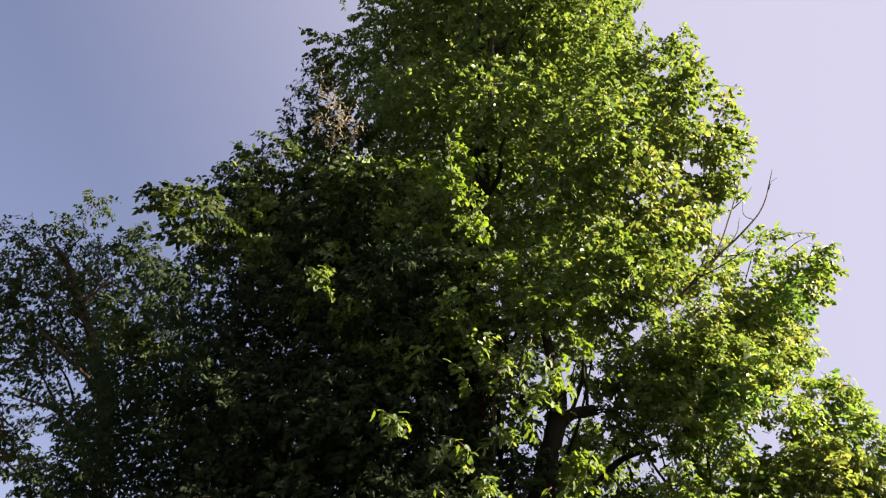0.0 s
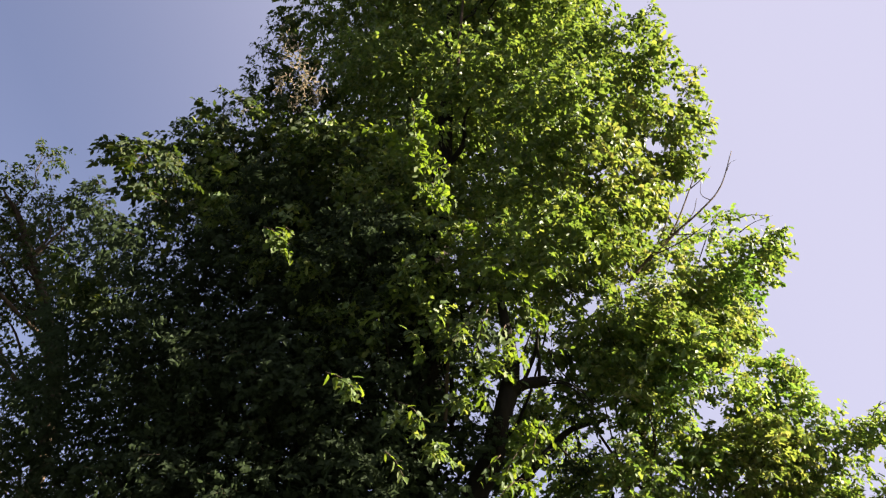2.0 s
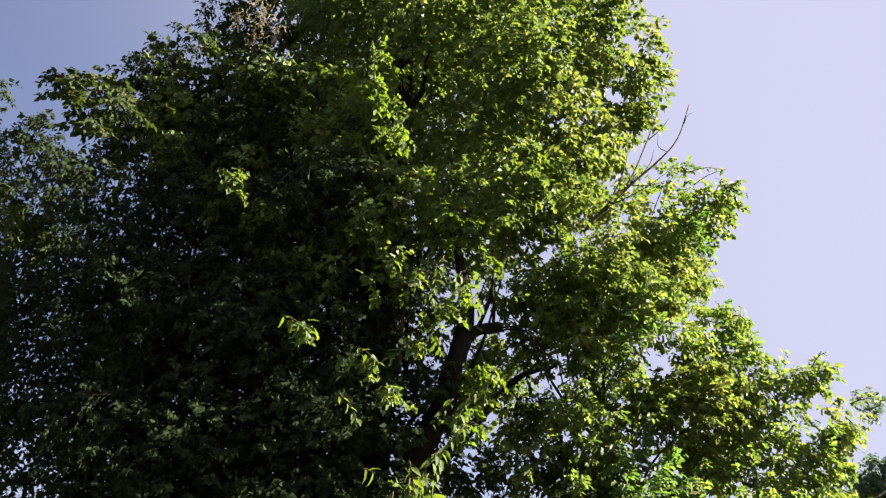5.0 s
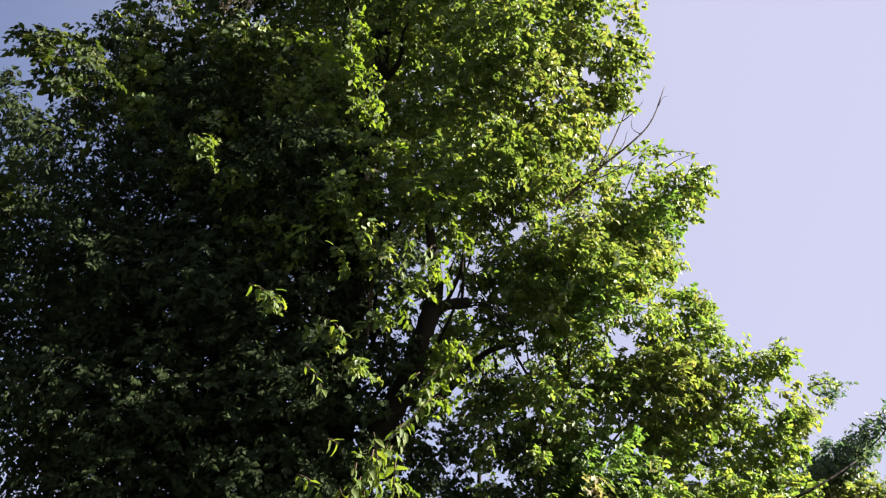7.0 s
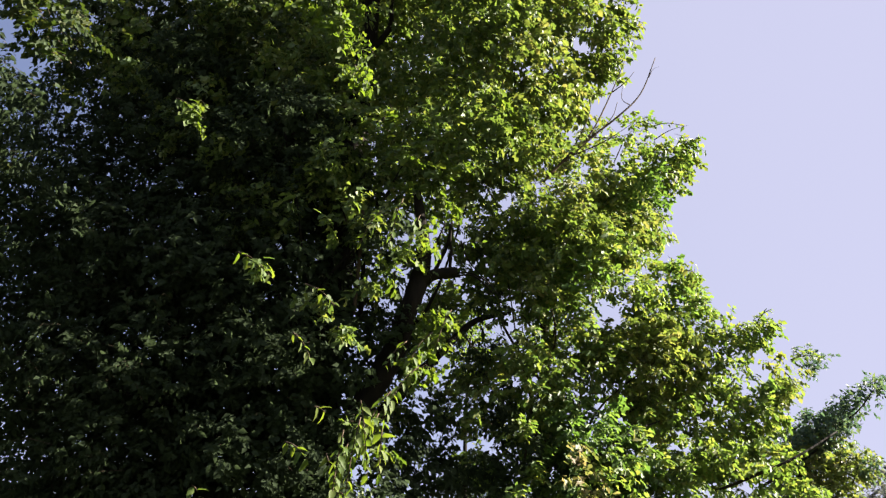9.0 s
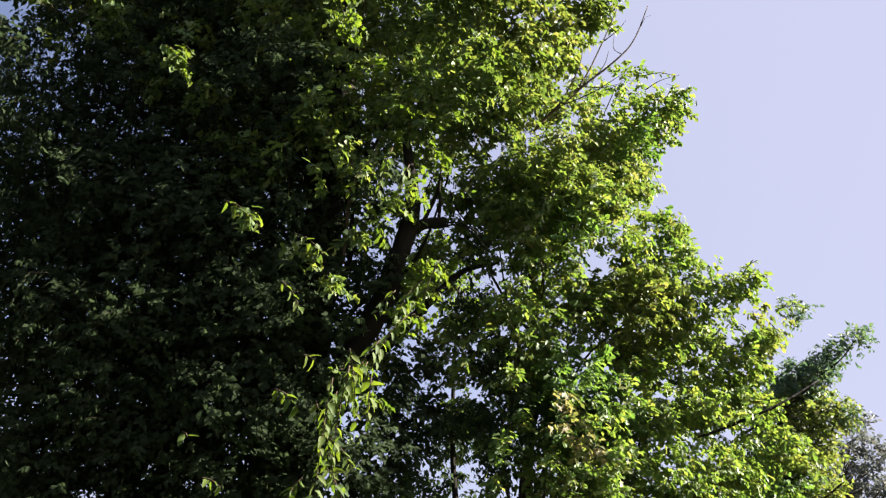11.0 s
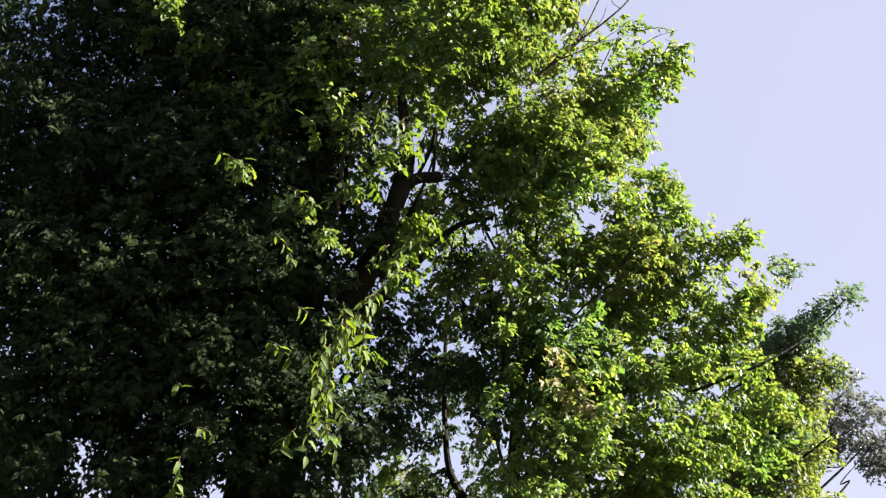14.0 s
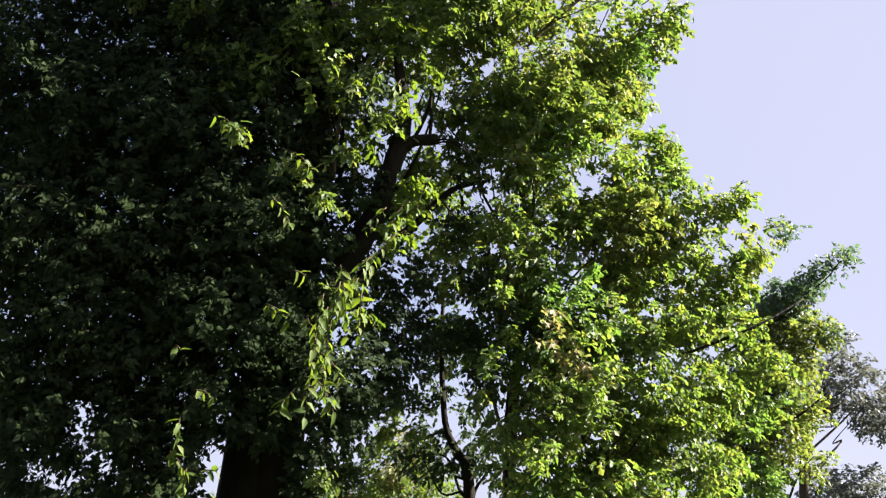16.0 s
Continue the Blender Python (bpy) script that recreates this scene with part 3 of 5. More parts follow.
FORK_FILL = [
    (-0.66, 9.34, 7.08, 0.19), (-0.22, 9.21, 7.55, 0.19), (0.35, 9.76, 7.83, 0.23), (0.57, 9.85, 7.39, 0.26), (-0.66, 9.14, 7.58, 0.25), (-0.36, 10.45, 6.82, 0.27), (-0.51, 9.78, 6.24, 0.26), (-0.14, 10.57, 7.73, 0.18), (0.24, 10.40, 7.89, 0.20), (-0.41, 10.67, 7.26, 0.20), (-0.73, 10.79, 6.66, 0.19), (1.12, 9.33, 9.65, 0.42), (1.30, 9.30, 9.62, 0.30), (0.94, 9.37, 9.17, 0.32), (1.44, 9.56, 9.28, 0.31), (2.16, 9.69, 14.34, 0.42), (2.39, 9.63, 13.69, 0.34), 
    (1.15, 9.8, 7.35, 0.33), (1.2, 9.85, 7.85, 0.35), (0.95, 9.75, 7.0, 0.28), (1.6, 9.8, 8.2, 0.3),
    (0.92, 9.5, 7.65, 0.3), (1.6, 9.55, 8.05, 0.32), (1.48, 9.6, 7.65, 0.32), (1.0, 9.45, 8.03, 0.28), (1.7, 9.5, 8.45, 0.3), (0.78, 9.6, 7.3, 0.25),
]
TALL_CORE = [
    (-5.64, 10.41, 8.30, 1.38), (-5.23, 10.38, 6.22, 1.27), (-4.02, 10.91, 7.39, 1.32), (-3.75, 10.77, 5.47, 1.06), (-2.71, 11.07, 6.18, 0.92), (-4.90, 10.07, 4.46, 0.86), (-2.90, 11.25, 7.89, 0.99), (-5.35, 10.34, 9.18, 1.41), (-5.98, 9.99, 7.84, 1.07), (-4.09, 10.89, 9.04, 1.40), (-4.70, 10.88, 11.29, 1.14), (-3.25, 11.16, 10.14, 1.08), (-5.57, 10.47, 12.36, 0.87), (-3.89, 10.29, 3.80, 0.53), (-4.84, 9.88, 3.44, 0.38), (-6.60, 9.34, 6.77, 0.68), (-4.65, 10.41, 4.27, 0.64), (-3.42, 10.87, 4.38, 0.56), (-5.22, 9.91, 3.99, 0.47), (-3.53, 10.63, 3.92, 0.36), (-5.00, 10.02, 3.64, 0.35), 
]
TALL_HEM = [
    (-4.54, 8.91, 3.56, 0.26), (-2.93, 9.77, 3.43, 0.18), (-2.04, 9.79, 3.77, 0.35), (-2.41, 9.71, 4.36, 0.42), (-1.81, 9.83, 4.33, 0.35), (-1.66, 10.06, 3.48, 0.24), (-2.56, 9.98, 3.20, 0.14), (-1.97, 9.70, 4.94, 0.35), (-2.51, 9.58, 5.04, 0.43), (-1.20, 9.42, 3.95, 0.25), (-0.95, 9.65, 3.67, 0.23), (-1.20, 9.63, 3.40, 0.23), (-0.88, 9.46, 4.16, 0.23), (-1.45, 9.69, 3.09, 0.19), (-0.96, 9.95, 3.26, 0.15), (-0.69, 10.58, 4.31, 0.25), (-0.61, 10.38, 4.63, 0.25), 
]
RIGHT_CORE = [
    (1.42, 11.50, 9.36, 0.76), (1.71, 11.87, 7.49, 0.54), (1.24, 11.73, 5.99, 0.77), (2.88, 12.05, 6.60, 0.72), (2.24, 11.99, 5.01, 0.86), (3.54, 12.29, 5.47, 0.73), (1.76, 12.07, 3.77, 0.84), (3.02, 12.23, 3.81, 0.87), (0.71, 11.78, 4.95, 0.50), (2.51, 11.91, 10.50, 0.82), (1.31, 11.92, 9.07, 0.57), (4.02, 12.36, 4.26, 0.63), (3.03, 12.20, 9.91, 0.61), (0.14, 12.00, 5.37, 0.43), (2.54, 11.71, 8.97, 0.48), (3.05, 12.01, 7.56, 0.47), 
]
TALL_LOWEST = [
    (-3.11, 9.40, 3.61, 0.23), (-4.56, 8.79, 3.06, 0.24), (-4.03, 9.15, 3.21, 0.16), (-2.93, 9.56, 2.82, 0.16), (-4.43, 8.96, 2.56, 0.23), (-3.43, 9.29, 2.55, 0.23), (-2.26, 9.64, 3.67, 0.27), (-2.67, 9.53, 4.04, 0.35), 
]
RIGHT_EDGE = [
    (2.92, 10.58, 9.19, 0.34), (2.78, 10.62, 8.55, 0.33), (3.22, 10.49, 9.67, 0.31), (3.01, 10.55, 10.21, 0.32), (2.69, 10.53, 10.71, 0.29), (2.36, 10.51, 10.01, 0.37), (2.38, 10.51, 9.14, 0.36), (3.24, 10.81, 7.71, 0.23), (3.55, 10.49, 9.93, 0.17), (3.03, 10.77, 8.18, 0.21), (4.36, 11.38, 6.69, 0.30), (4.31, 11.51, 5.70, 0.30), (3.41, 10.85, 9.51, 0.26), (3.63, 10.78, 9.86, 0.23), (0.70, 10.18, 5.10, 0.12), (0.83, 10.27, 4.52, 0.13), (0.41, 10.09, 5.70, 0.13), (0.12, 10.10, 5.23, 0.10), (0.54, 10.29, 4.23, 0.10), 
]
TALL_EDGE = [
    (-6.10, 8.34, 6.22, 0.37), (-5.76, 8.57, 5.73, 0.39), (-5.92, 8.46, 5.21, 0.45), (-5.46, 8.76, 5.03, 0.37), (-6.12, 8.33, 6.75, 0.27), (-3.36, 9.42, 3.05, 0.18), (-3.16, 9.49, 3.25, 0.16), (-2.80, 9.60, 2.96, 0.15), (-3.58, 9.34, 4.25, 0.17), (-3.98, 9.17, 2.88, 0.18), (-5.23, 8.90, 5.42, 0.30), (-1.21, 9.72, 5.02, 0.28), (-1.10, 9.84, 4.47, 0.25), (-5.52, 8.89, 11.95, 0.26), (-5.26, 9.05, 12.51, 0.23), (-5.26, 9.22, 4.81, 0.34), (-4.89, 9.40, 4.51, 0.34), (-4.56, 9.57, 4.82, 0.30), (-5.73, 8.83, 4.94, 0.37), (-5.35, 9.06, 4.93, 0.31), 
]
# dark vine leaf stands in for the shaded inner boughs round the fork
SHADE_CURTAIN = [
    (-0.48, 10.29, 5.37, 0.39), (-0.25, 10.60, 4.77, 0.45), (-0.39, 11.38, 7.19, 0.38), (-0.66, 10.58, 6.15, 0.36), (0.13, 10.59, 6.32, 0.39), (-0.68, 10.38, 4.26, 0.26), (0.27, 10.39, 7.01, 0.32), (0.57, 10.58, 4.85, 0.50), (0.43, 10.49, 5.53, 0.38), (0.53, 10.79, 4.17, 0.33), (-0.27, 11.00, 5.72, 0.33), (-1.69, 10.46, 6.84, 0.60), (-1.27, 9.11, 5.48, 0.24), (-1.32, 9.21, 4.94, 0.27), (-1.04, 9.34, 5.95, 0.18), (-1.50, 9.07, 6.06, 0.24), (-1.12, 10.94, 7.62, 0.26), (-1.35, 10.91, 7.20, 0.25), (-0.78, 10.97, 7.92, 0.17), 
]
TALL_SPRIGS = [
    (-2.36, 8.29, 6.39, 0.08), (-1.40, 8.50, 7.55, 0.13), (-1.31, 8.51, 6.80, 0.14), (-1.68, 8.43, 6.04, 0.11), (-1.19, 8.62, 6.40, 0.11), (-1.60, 8.46, 7.11, 0.08), (-1.06, 8.64, 7.36, 0.13), (-1.38, 8.59, 5.76, 0.09), (-1.96, 8.38, 6.61, 0.07), (-1.20, 8.71, 5.88, 0.11), (-1.83, 8.62, 8.78, 0.14), (-1.48, 8.69, 9.41, 0.18), (-1.65, 8.56, 8.13, 0.10), (-0.93, 8.75, 8.32, 0.15), (-0.63, 8.98, 9.28, 0.18), 
]



BLUISH_TIPS = [
    (7.60, 18.10, 7.82, 0.35), (8.03, 18.10, 8.10, 0.35), (8.45, 18.10, 8.31, 0.32), (8.88, 18.10, 8.52, 0.28), (9.24, 18.10, 8.66, 0.26), (9.49, 18.10, 8.83, 0.20), (8.50, 18.10, 7.82, 0.30), (7.93, 18.10, 7.48, 0.35), (7.39, 18.10, 7.28, 0.40), (8.52, 18.10, 7.15, 0.30), (8.73, 18.10, 6.88, 0.30),
]
FAR_FILL = [
    (15.05, 30.30, 9.36, 0.60), (15.69, 30.30, 8.30, 0.60), (14.20, 30.30, 8.09, 0.55), (14.75, 30.30, 7.67, 0.50), (13.61, 30.30, 8.29, 0.40), (15.36, 30.30, 7.67, 0.50), (14.24, 30.30, 4.88, 0.60), (15.27, 30.30, 5.07, 0.50), (12.98, 30.30, 4.50, 0.50),
]
SHRUB_TOP = [
    (-2.99, 24.80, 4.28, 0.62), (-2.36, 24.80, 4.60, 0.62), (-1.53, 24.80, 4.28, 0.62), (-2.65, 24.80, 3.97, 0.62), (-1.39, 24.80, 5.25, 0.50), (-1.74, 24.80, 5.73, 0.37), (-0.88, 24.80, 4.76, 0.56), (-1.07, 24.80, 5.73, 0.37), (-2.05, 24.80, 5.25, 0.43), (-1.41, 24.80, 6.23, 0.27), (-0.55, 24.80, 4.13, 0.62), (-3.19, 24.80, 4.92, 0.37),
    (-1.36, 23.20, 4.56, 0.50), (-0.68, 23.20, 4.86, 0.50), (-0.97, 23.20, 4.11, 0.55), (-0.21, 23.20, 4.26, 0.50), (-1.88, 23.20, 3.96, 0.45), (-2.56, 23.20, 3.82, 0.45), (-0.37, 23.40, 5.19, 0.35), (-1.47, 23.40, 5.19, 0.30),
]
SLIM_TOP = [
    (-0.37, 15.20, 9.41, 0.35), (-0.03, 15.20, 9.02, 0.38), (0.26, 15.20, 9.40, 0.35), (-0.49, 15.20, 8.78, 0.35), (-0.13, 15.20, 8.40, 0.38), (0.30, 15.20, 8.64, 0.30), (-0.60, 15.20, 8.29, 0.30), (-0.25, 15.20, 9.80, 0.28), (0.06, 15.20, 8.04, 0.35), (-0.95, 15.20, 9.42, 0.25), (-1.56, 15.20, 10.23, 0.25),
]
SLIM_CLUMP = [
    (-0.64, 15.00, 3.80, 0.35), (-0.34, 15.00, 3.66, 0.40), (0.06, 15.00, 3.71, 0.40), (0.46, 15.00, 3.75, 0.40), (0.76, 15.00, 3.90, 0.35), (-0.14, 15.00, 4.00, 0.25), (0.31, 15.00, 4.00, 0.30), (0.95, 15.00, 3.51, 0.30), (-0.44, 15.00, 3.51, 0.30), (-0.04, 15.00, 4.81, 0.22), (0.17, 15.00, 5.65, 0.30), (-0.25, 15.00, 5.87, 0.30), (0.58, 15.00, 5.44, 0.25),
]
TALL_RIM = [
    (2.81, 10.20, 12.84, 0.25), (2.92, 10.20, 12.17, 0.16), (2.63, 10.20, 11.72, 0.20), (2.42, 10.20, 11.27, 0.20), (2.37, 10.20, 12.19, 0.30), (2.64, 10.20, 12.45, 0.25), (2.11, 10.20, 11.41, 0.28), (1.80, 10.20, 11.04, 0.25),
]
FORK_BACK = [
    (-1.12, 11.20, 5.49, 0.28), (-0.75, 11.20, 5.28, 0.28), (-0.90, 11.20, 4.99, 0.28), (-0.51, 11.20, 5.12, 0.25), (-1.17, 11.20, 5.88, 0.25), (-0.19, 11.20, 4.79, 0.30), (-1.35, 11.20, 6.23, 0.30), (-1.12, 11.20, 6.68, 0.28),
]
TALL_LEFT = [
    (-7.84, 9.90, 10.01, 0.45), (-7.91, 9.90, 9.33, 0.45), (-7.56, 9.90, 10.40, 0.40), (-7.42, 9.90, 8.65, 0.50), (-7.59, 9.90, 8.06, 0.50), (-7.35, 9.90, 10.87, 0.40), (-7.30, 9.90, 7.20, 0.50), (-6.90, 9.90, 7.82, 0.50), (-6.99, 9.90, 6.24, 0.50), (-6.75, 9.90, 9.91, 0.40), (-5.20, 10.20, 3.16, 0.25), (-5.28, 10.20, 2.87, 0.28), (-5.12, 10.20, 2.57, 0.28), (-4.77, 10.20, 3.23, 0.22), (-4.46, 10.20, 3.13, 0.20), (-4.25, 10.20, 2.74, 0.25), (-4.82, 10.20, 2.63, 0.22), (-3.68, 10.20, 2.64, 0.28), (-3.36, 10.20, 3.10, 0.25), (-3.50, 10.20, 3.44, 0.25),
]
TALL_SLOPE = [
    (-6.25, 9.60, 12.84, 0.25), (-5.91, 9.60, 13.14, 0.25), (-5.55, 9.60, 13.33, 0.25), (-5.20, 9.60, 13.66, 0.25), (-5.11, 9.60, 14.25, 0.22), (-5.03, 9.60, 15.02, 0.20), (-4.93, 9.60, 15.74, 0.20), (-5.83, 9.60, 12.30, 0.40), (-5.26, 9.60, 12.47, 0.40), (-4.91, 9.60, 13.15, 0.35), (-4.57, 9.60, 14.03, 0.35), (-6.14, 9.60, 11.39, 0.35), (-7.24, 9.60, 9.17, 0.25), (-6.95, 9.60, 9.57, 0.28), (-6.66, 9.60, 9.98, 0.30), (-7.36, 9.60, 8.56, 0.25), (-7.31, 9.60, 7.77, 0.28), (-7.51, 9.60, 7.24, 0.30), (-8.06, 9.60, 7.03, 0.28), (-6.46, 9.60, 10.43, 0.30),
]
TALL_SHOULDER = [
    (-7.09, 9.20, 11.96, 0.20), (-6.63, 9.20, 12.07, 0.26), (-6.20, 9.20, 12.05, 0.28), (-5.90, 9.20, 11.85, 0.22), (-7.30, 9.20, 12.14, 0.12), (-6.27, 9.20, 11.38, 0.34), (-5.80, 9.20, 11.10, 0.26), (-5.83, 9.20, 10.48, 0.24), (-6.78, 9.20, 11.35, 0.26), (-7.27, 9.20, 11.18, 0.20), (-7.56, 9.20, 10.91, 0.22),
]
TALL_FOOT = [
    (-5.50, 10.00, 4.44, 0.37), (-5.42, 10.50, 4.59, 0.37), (-5.31, 11.00, 4.73, 0.37), (-4.60, 10.25, 4.52, 0.37), (-4.46, 10.75, 4.66, 0.37), (-3.81, 10.00, 4.45, 0.37), (-3.65, 10.50, 4.59, 0.37), (-3.45, 11.00, 4.73, 0.37), (-5.26, 10.00, 4.10, 0.37), (-5.06, 11.00, 4.35, 0.37), (-4.37, 10.25, 4.16, 0.37), (-4.23, 10.75, 4.29, 0.37), (-3.60, 10.00, 4.10, 0.37), (-3.43, 10.50, 4.23, 0.37), (-3.23, 11.00, 4.35, 0.37), (-5.36, 10.00, 3.77, 0.37), (-5.28, 10.50, 3.87, 0.37), (-5.17, 11.00, 3.98, 0.37),
]
TALL_BASE = [
    (-3.72, 10.00, 3.77, 0.37), (-3.56, 10.50, 3.87, 0.37), (-5.13, 10.00, 3.44, 0.37), (-5.05, 10.50, 3.53, 0.37), (-4.12, 10.75, 3.58, 0.37), (-3.51, 10.00, 3.44, 0.37), (-3.35, 10.50, 3.53, 0.37), (-3.15, 11.00, 3.62, 0.37), (-5.23, 10.00, 3.12, 0.37), (-3.63, 10.00, 3.12, 0.37), (-3.48, 10.50, 3.20, 0.37), (-3.43, 10.00, 2.81, 0.37), (-3.27, 10.50, 2.87, 0.37), (-5.11, 10.00, 2.50, 0.37), (-5.04, 10.50, 2.55, 0.37), (-4.27, 10.25, 2.53, 0.37), (-4.15, 10.75, 2.57, 0.37), (-3.54, 10.00, 2.51, 0.37), (-3.39, 10.50, 2.55, 0.37),
]
TRUNK_VINES = [
    (-2.55, 10.30, 4.46, 0.35), (-2.17, 10.30, 4.24, 0.32), (-1.83, 10.30, 4.46, 0.35), (-1.46, 10.30, 4.24, 0.30), (-2.36, 10.30, 3.95, 0.25), (-1.86, 10.30, 3.87, 0.30), (-1.56, 10.30, 3.52, 0.28), (-1.29, 10.30, 3.80, 0.30), (-1.03, 10.30, 4.16, 0.32), (-0.67, 10.30, 4.16, 0.30), (-1.54, 10.30, 3.11, 0.30), (-1.72, 10.30, 2.71, 0.30), (-1.37, 10.30, 2.65, 0.22), (-1.21, 10.30, 3.38, 0.24), (-0.87, 10.30, 3.80, 0.28), (-0.59, 10.30, 3.87, 0.25), (-2.04, 10.30, 3.38, 0.25), (-1.04, 10.30, 4.46, 0.30), (-0.46, 10.30, 4.38, 0.30),
]

VINE_HEM = [
    (-5.33, 10.40, 3.33, 0.30), (-5.31, 10.40, 2.86, 0.30), (-5.02, 10.40, 2.59, 0.30), (-4.68, 10.40, 3.20, 0.28), (-5.19, 10.40, 2.59, 0.20), (-4.34, 10.40, 2.79, 0.28), (-3.81, 10.40, 3.20, 0.28), (-3.72, 10.40, 2.79, 0.30), (-3.97, 10.40, 2.59, 0.25), (-3.42, 10.40, 3.13, 0.26), (-3.30, 10.40, 2.72, 0.28), (-4.44, 10.40, 2.56, 0.22), (-3.05, 10.40, 2.59, 0.18), (-4.74, 10.40, 3.54, 0.22), (-5.01, 10.40, 3.47, 0.25), (-4.13, 10.40, 3.44, 0.24), (-3.75, 10.40, 3.54, 0.25), (-3.21, 10.40, 3.40, 0.22), (-3.12, 10.40, 2.92, 0.16),
    (-5.74, 11.20, 3.24, 0.30), (-5.54, 11.20, 2.81, 0.30), (-5.12, 11.20, 2.74, 0.25), (-4.94, 11.20, 3.17, 0.22), (-5.70, 11.20, 3.65, 0.30), (-4.60, 11.20, 2.67, 0.25), (-4.11, 11.20, 3.10, 0.30), (-3.77, 11.20, 2.74, 0.30), (-3.58, 11.20, 3.03, 0.25), (-3.90, 11.20, 3.47, 0.28), (-5.30, 11.20, 3.96, 0.28), (-4.35, 11.20, 4.00, 0.28), (-3.68, 11.20, 3.84, 0.25), (-5.92, 11.20, 4.00, 0.30),
]

VINE_FRONT = [
    (-7.23, 9.30, 9.04, 0.36), (-6.95, 9.20, 8.15, 0.38), (-6.68, 9.20, 7.40, 0.38), (-6.48, 9.10, 6.65, 0.38), (-6.14, 9.00, 5.96, 0.38), (-5.97, 8.90, 5.33, 0.38), (-5.73, 8.80, 4.81, 0.38), (-6.48, 9.40, 7.87, 0.34), (-6.21, 9.30, 7.08, 0.34), (-5.93, 9.20, 6.27, 0.34), (-5.64, 9.00, 5.57, 0.34), (-5.46, 8.90, 4.97, 0.34), (-7.26, 9.20, 7.44, 0.38), (-6.92, 9.20, 6.40, 0.38), (-6.61, 9.20, 5.48, 0.38),
    (-7.33, 9.59, 8.57, 0.40), (-6.81, 9.66, 9.21, 0.37), (-6.47, 9.54, 9.27, 0.36), (-7.62, 9.89, 8.26, 0.37), (-6.90, 9.76, 8.28, 0.39), (-6.09, 9.62, 8.47, 0.36), (-7.41, 9.64, 7.34, 0.37), (-6.75, 9.76, 7.55, 0.36), (-6.14, 9.46, 7.55, 0.37), (-7.74, 9.92, 6.98, 0.34), (-6.94, 9.99, 6.70, 0.35), (-6.49, 9.85, 6.84, 0.36), (-5.87, 9.67, 6.95, 0.38), (-7.23, 9.55, 6.12, 0.39), (-6.86, 9.68, 5.94, 0.35), (-6.30, 9.62, 6.20, 0.37), (-5.88, 9.83, 6.42, 0.37), (-5.98, 9.76, 8.58, 0.39), (-5.52, 9.49, 7.83, 0.35), (-7.72, 9.69, 7.96, 0.42),
    (-4.01, 9.18, 9.96, 0.30), (-3.79, 8.99, 8.95, 0.26), (-3.53, 8.93, 8.33, 0.29), (-3.55, 9.14, 7.64, 0.33), (-3.47, 9.12, 6.98, 0.27), (-3.33, 8.88, 6.17, 0.28), (-3.12, 8.98, 5.79, 0.31), (-3.19, 8.92, 5.22, 0.26), (-2.95, 8.82, 4.64, 0.30), (-3.06, 9.13, 4.33, 0.27), (-3.26, 9.11, 9.69, 0.32), (-3.30, 9.23, 9.00, 0.26), (-3.04, 8.99, 8.25, 0.26), (-3.08, 9.22, 7.79, 0.27), (-2.97, 9.07, 7.02, 0.27), (-2.98, 9.15, 6.37, 0.30), (-2.79, 9.21, 6.01, 0.26), (-2.66, 9.06, 5.29, 0.33), (-2.53, 8.73, 4.64, 0.28), (-2.65, 8.83, 4.37, 0.32), (-2.93, 9.00, 9.74, 0.32), (-2.57, 8.83, 8.69, 0.29), (-2.67, 9.11, 8.46, 0.28), (-2.59, 9.10, 7.56, 0.29), (-2.52, 9.00, 7.04, 0.26), (-2.51, 9.16, 6.44, 0.28), (-2.44, 8.82, 5.72, 0.31), (-2.43, 9.25, 5.43, 0.28), (-2.31, 8.99, 4.84, 0.26), (-2.22, 9.04, 4.25, 0.31), (-2.25, 9.15, 9.62, 0.32), (-2.20, 8.99, 8.99, 0.28), (-2.23, 8.89, 8.10, 0.30), (-2.13, 8.97, 7.67, 0.28), (-2.01, 8.80, 6.95, 0.29), (-2.03, 8.90, 6.25, 0.27), (-1.86, 8.79, 5.78, 0.27), (-1.99, 9.02, 5.38, 0.32), (-1.99, 9.10, 4.86, 0.32), (-1.78, 9.02, 4.43, 0.32), (-2.30, 9.90, 10.40, 0.31), (-2.01, 9.90, 9.59, 0.26), (-2.08, 9.90, 8.71, 0.30), (-2.04, 9.90, 8.23, 0.27), (-1.99, 9.90, 7.37, 0.31), (-1.91, 9.90, 6.94, 0.32), (-1.84, 9.90, 6.07, 0.28), (-1.76, 9.90, 5.60, 0.30), (-1.71, 9.90, 5.07, 0.29), (-1.71, 9.90, 4.66, 0.30),
    (-6.73, 9.30, 10.24, 0.32), (-6.47, 9.30, 9.42, 0.35), (-6.05, 9.30, 9.56, 0.33), (-5.55, 9.30, 9.77, 0.32), (-6.28, 9.50, 10.53, 0.25), (-5.72, 9.50, 10.57, 0.25), (-5.33, 9.20, 9.00, 0.32), (-5.98, 9.20, 8.66, 0.34), (-5.59, 9.50, 11.23, 0.28), (-6.14, 9.00, 8.14, 0.33), (-5.29, 9.00, 8.12, 0.33), (-5.49, 8.80, 7.45, 0.30), (-4.86, 8.80, 7.26, 0.30),
    (-5.86, 7.43, 9.14, 0.31), (-5.25, 7.25, 8.24, 0.45), (-5.48, 7.32, 8.07, 0.36),
]

